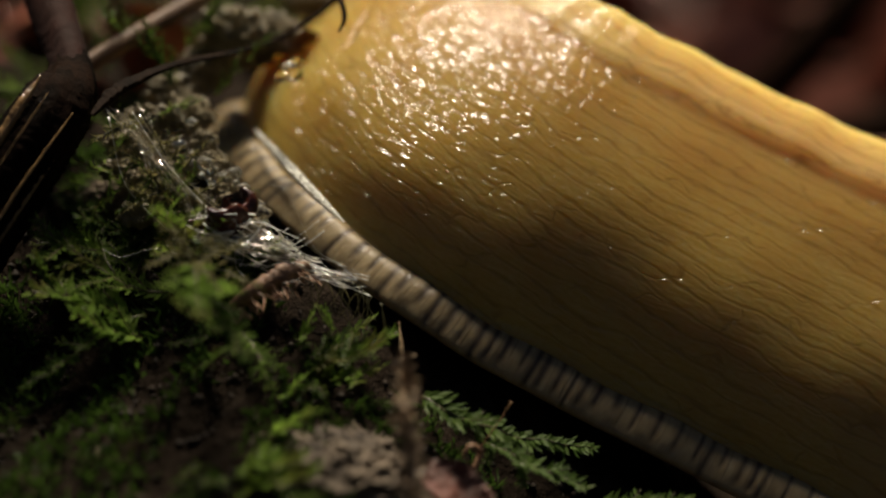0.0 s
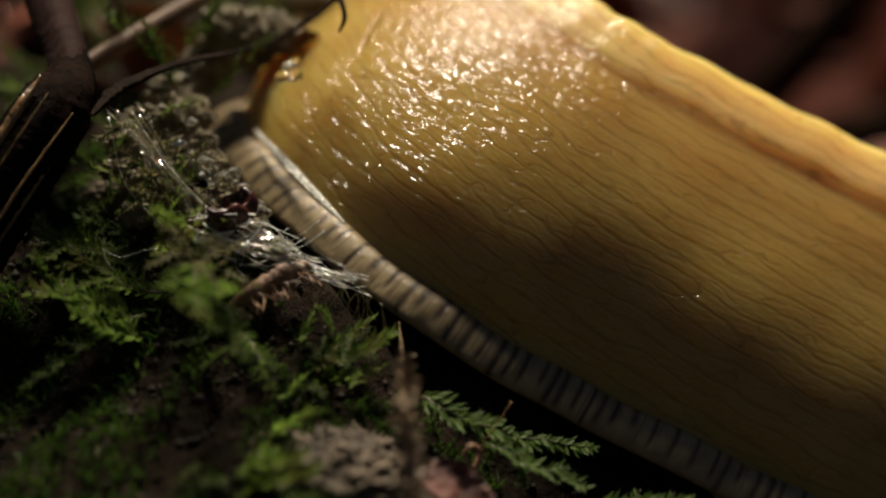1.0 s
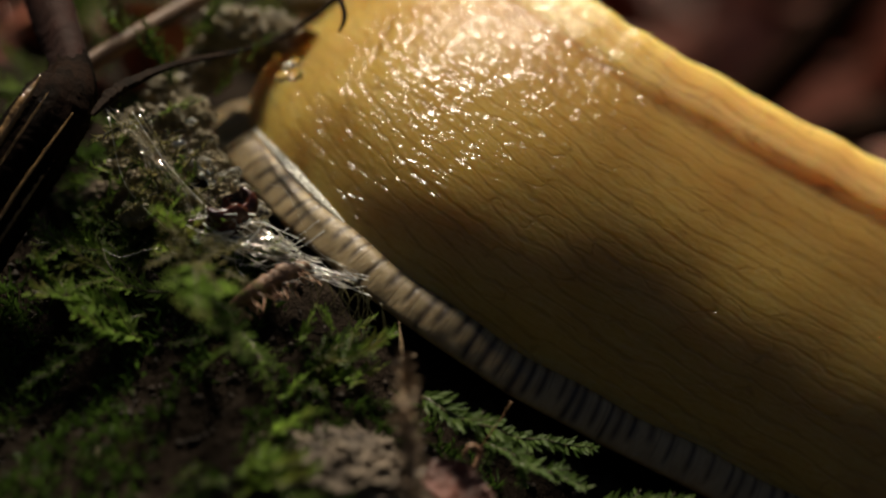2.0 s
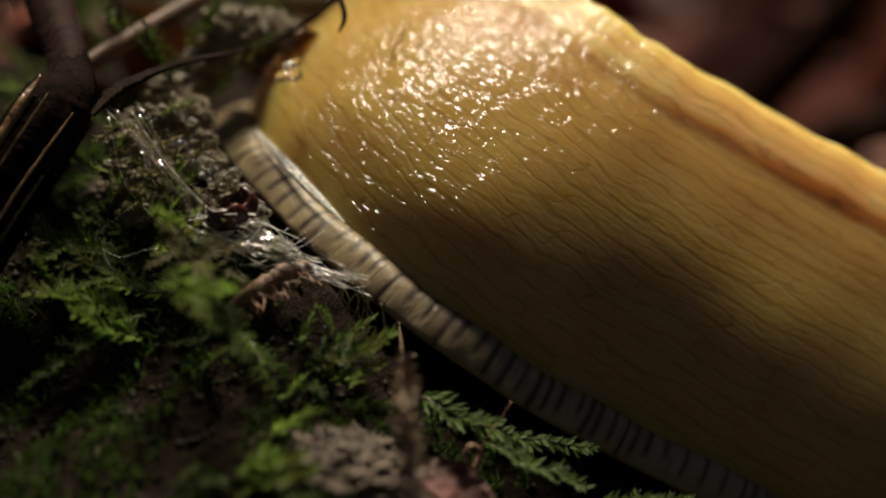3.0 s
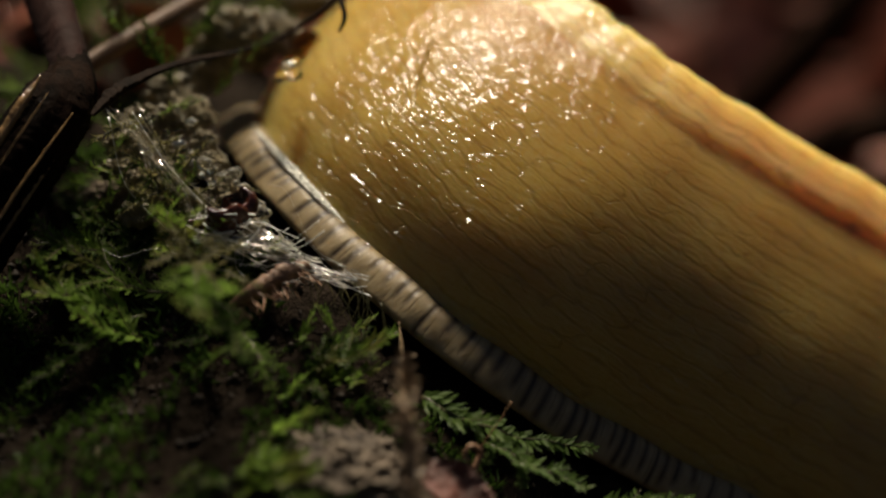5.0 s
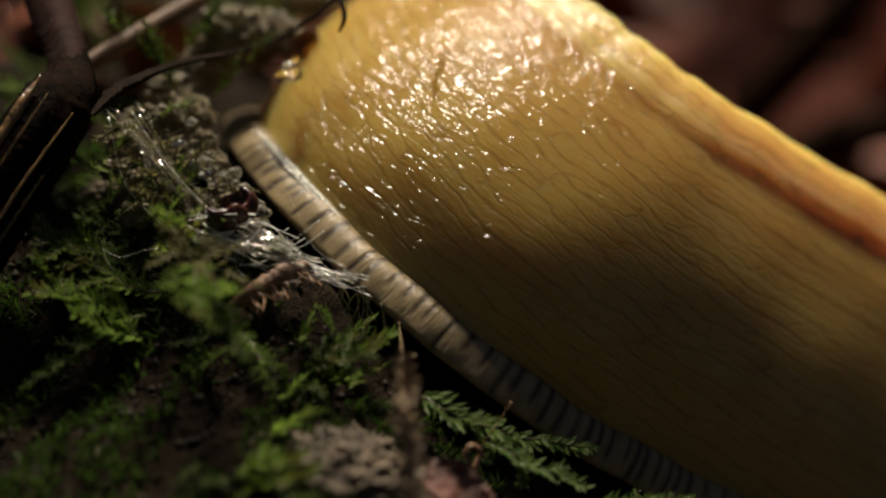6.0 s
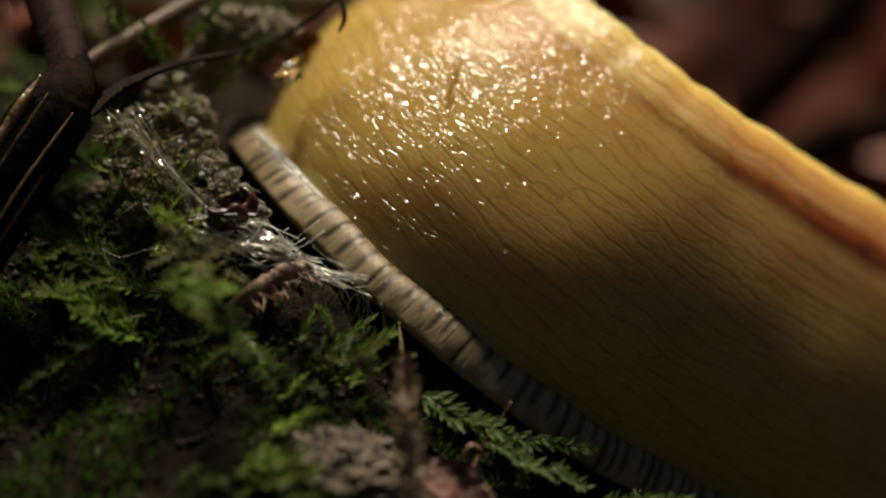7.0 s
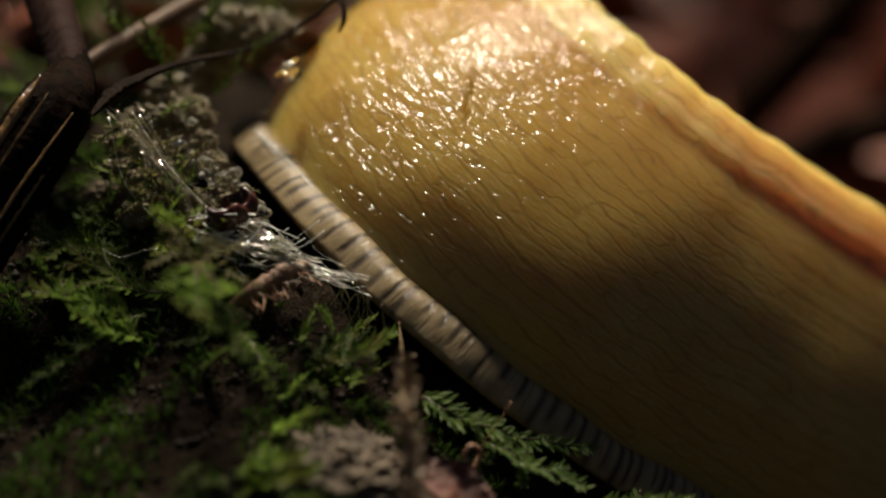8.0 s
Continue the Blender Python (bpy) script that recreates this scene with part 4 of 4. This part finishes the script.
for at, size, seed in (((-20.8, 9.0, 11.2), (1.6, 1.4, 1.4), 31), ((-21.2, 17.0, 15.6), (2.2, 1.6, 1.8), 32), ((-17.5, 20.0, 18.2), (2.2, 1.6, 1.8), 33), ((-14.8, 18.0, 19.1), (2.2, 1.6, 1.6), 34), ((-18.1, 16.0, 18.9), (2.6, 2, 2.2), 35), ((-23.4, 12.0, 13.1), (2, 2, 1.8), 36), ((-12.1, 22.0, 22.7), (2.2, 1.5, 1.4), 37), ((-25.5, 10.0, 10.1), (2, 2, 1.6), 38), ((-22.8, 6.0, 10.5), (1.5, 1.2, 1.0), 44), ((-24.6, 7.0, 11.0), (1.1, 1.1, 0.9), 45), ((-25.6, 5.0, 8.3), (1.6, 1.2, 1.2), 46), ((-22.9, 4.0, 7.6), (1.3, 1.1, 1.0), 47), ((-21.0, 3.0, 6.4), (1.0, 0.9, 0.9), 48), ((-21.9, 2.0, 4.1), (1.2, 1.0, 0.9), 49), ((-19.4, 1.0, 4.0), (1.0, 0.9, 0.8), 50), ((-20.3, 0.0, 2.2), (1.1, 1.0, 0.8), 51), ((-18.9, 4.0, 6.5), (0.9, 0.9, 0.8), 52), ((-26.3, 3.0, 6.4), (1.2, 1.0, 0.8), 53), ((-23.9, 2.0, 5.5), (1.2, 1.0, 0.9), 54), ((-24.2, 0.0, 2.7), (1.3, 1.1, 0.9), 55), ((-19.6, 5.5, 8.6), (1.0, 0.9, 1.0), 56), ((-18.6, 4.2, 7.0), (1.0, 0.9, 0.9), 57), ((-17.6, 3.0, 5.2), (1.0, 0.9, 0.9), 58), ((-16.9, 1.6, 3.4), (1.1, 0.9, 0.9), 59), ((-15.4, 0.6, 1.8), (1.2, 0.9, 0.8), 60), ((-13.6, -0.4, 0.2), (1.2, 0.9, 0.8), 61)):
    debris(at, size, seed)
for kind, at, way, size in ((1, (-19.1, 9.0, 12.8), (0.5, -0.4, 0.6), 0.6), (0, (-16.4, 10.0, 15.8), (0.6, -0.4, 0.4), 0.6), (1, (-22.5, 9.0, 13.8), (-0.3, -0.4, 0.8), 0.8), (0, (-21.3, 14.0, 18.7), (0.7, -0.3, 0.4), 0.9), (2, (-24.5, 7.0, 10.8), (0.5, -0.6, 0.2), 0.7), (1, (-21.9, 2.0, 5.0), (0.2, -0.7, 0.3), 0.6), (1, (-23.3, 0.0, 2.3), (0.5, -0.7, 0.2), 0.7), (0, (-21.4, -1.0, 2.5), (0.4, -0.5, 0.5), 0.6), (1, (-20.4, 0.0, 4.3), (0.3, -0.5, 0.6), 0.5), (0, (-19.1, -3.0, 0.7), (-0.5, -0.5, 0.5), 0.6), (2, (-24.3, -1.0, 0.9), (-0.5, -0.5, 0.4), 0.6), (1, (-25.8, 0.0, 2.7), (0.6, -0.5, 0.4), 0.6), (0, (-22.7, 0.0, 4.7), (-0.4, -0.5, 0.6), 0.5)):
    settle(kind, at, way, size)


# ---- slime, hairs and moss between the twig and the slug ----
g = np.random.default_rng(31)
for i in range(34):       # small beads of slime strewn down the debris
    t = g.random()
    drop((-22.4 + 5.6 * t + g.normal() * 1.0, 3.5 - 3.5 * t + g.normal() * 0.5, 10.4 - 7.4 * t + g.normal() * 0.9), g.uniform(0.14, 0.42), "small bead of clear slime", CLEAR)
for i in range(14):       # threads drawn from the twig down to the bud scale
    a, b = g.normal(size=3) * (0.9, 0.6, 0.6), g.normal(size=3) * (1.2, 0.6, 0.9)
    top, foot = np.array((-24.8, 0.0, 10.2)) + a, np.array((-18.6, -2.0, 1.6)) + b
    mid = (top + foot) / 2 + g.normal(size=3) * 0.5 + np.array((-0.5, 0, -0.3))
    slime_thread([tuple(top), tuple(mid), tuple(foot)], g.uniform(0.02, 0.06), 90 + i, THREAD if i % 3 else SLIME)
for i in range(52):       # a bright web round the bud scale and down to the foot
    t, way = g.random(), radians(g.normal() * 32 - 16)
    top = np.array((-19.8 + 8.0 * t, -3.8, 1.6 - 2.2 * t)) + g.normal(size=3) * (0.6, 0.5, 0.7)
    foot = top + np.array((math.cos(way), 0, math.sin(way))) * g.uniform(1.2, 4.0)
    mid = (top + foot) / 2 + g.normal(size=3) * 0.3 + np.array((0, 0, -0.2))
    slime_thread([tuple(top), tuple(mid), tuple(foot)], g.uniform(0.02, 0.06), 130 + i, SLIME)
for i in range(16):       # lumps of slime between the debris and the foot
    t = g.random()
    drop((-19.2 + 5.2 * t + g.normal() * 0.4, 1.0 - 2.6 * t, 7.2 - 4.6 * t + g.normal() * 0.5), g.uniform(0.35, 0.8), "greyish translucent lump of slime", GEL)
for i in range(8):
    drop((g.uniform(-19.5, -13.5), -3.2 + g.normal() * 0.3, g.uniform(-0.6, 1.4)), g.uniform(0.2, 0.45), "greyish translucent lump of slime", GEL)


def fine_hair(points, rad, seed, label):
    v, f = tube(points, [rad, rad, rad * 0.6], 18, 5, 0.1, seed)
    return tagged(part("moss_hair", mesh_of("moss_hair", world_mm(v), f, MOSS_STEM)), label, "moss", "fine moss hairs")


for i in range(22):       # thin rootlets hanging in the dark under the slug's edge
    x = g.uniform(-11.5, -4.4)
    z = -2.6 - 0.72 * (x + 6.6) * (1 if x > -7 else 0.35)
    p = np.array((x, -2.2 + g.normal() * 0.4, z - 0.3))
    q = p + np.array((g.normal() * 0.5, -0.3, -g.uniform(1.0, 2.2)))
    r = q + np.array((g.normal() * 0.7, -0.3, -g.uniform(0.8, 1.8)))
    fine_hair([tuple(p), tuple(q), tuple(r)], g.uniform(0.03, 0.055), 300 + i, "thin olive green hair of moss in shade")
OLIVES = [moss_sprig(90 + i, 3.6 + i, 0.8, 4, MOSS_OLIVE, "olive yellow curly moss tuft among slime", 0.6) for i in range(2)]
for ob in OLIVES:
    ob.matrix_world = aim((-23.0 + 1.6 * g.random(), 0.5, 4.0), (-0.2, -0.6, 0.6))
for i in range(30):
    t = g.random()
    at = (-25.0 + 6.5 * t + g.normal() * 1.2, 0.6 - 2.4 * t + g.normal() * 0.5, 9.0 - 8.4 * t + g.normal() * 1.3)
    k = g.uniform(0.5, 1.0)
    copy_thing(OLIVES[i % 2], aim(at, (g.normal(), -0.4, g.uniform(-0.4, 0.8))) @ Matrix.Diagonal((k, k, k, 1)))
for i in range(14):       # olive tufts close before the bud scale, out of focus
    k = g.uniform(0.5, 0.9)
    copy_thing(OLIVES[i % 2], aim((g.uniform(-20.5, -15.5), -9.0 + g.normal(), g.uniform(-1.8, 0.2)), (g.normal(), -0.5, g.normal() * 0.6)) @ Matrix.Diagonal((k, k, k, 1)))
stick("grass_stalk", [(23.0, -58.0, -46.0), (21.2, -59.0, -26.0), (19.6, -60.0, -13.0), (19.0, -60.0, -8.0), (19.3, -60.0, -4.6)], [0.26, 0.25, 0.22, 0.16, 0.06], STRAW, "thin tan stalk standing before the bank", "stalk", 8, 0.05, 12, 50)


# ---- what moves ----
def motions():
    """The slug creeps round: a slow screw about an axis in the bend, in radians and millimetres a second."""
    spin, creep, hub = Vector((0.0310, 0.0051, 0.0505)), Vector((1.333, -0.447, -1.157)), Vector((5, 2, 0))
    axis = spin.normalized()
    centre = mm(*(hub + axis.cross(creep) / spin.length))
    rows = []
    for i in range(17):
        s = i * 0.5 - 4
        s -= 0.012 * s * s
        slide = Matrix.Translation(axis * axis.dot(creep) * s * 0.001)
        rows.append((i * 0.5, slide @ Matrix.Translation(centre) @ Matrix.Rotation(spin.length * s, 4, axis) @ Matrix.Translation(-centre) @ SLUG_BASE))
    walk(SLUG, rows)


motions()
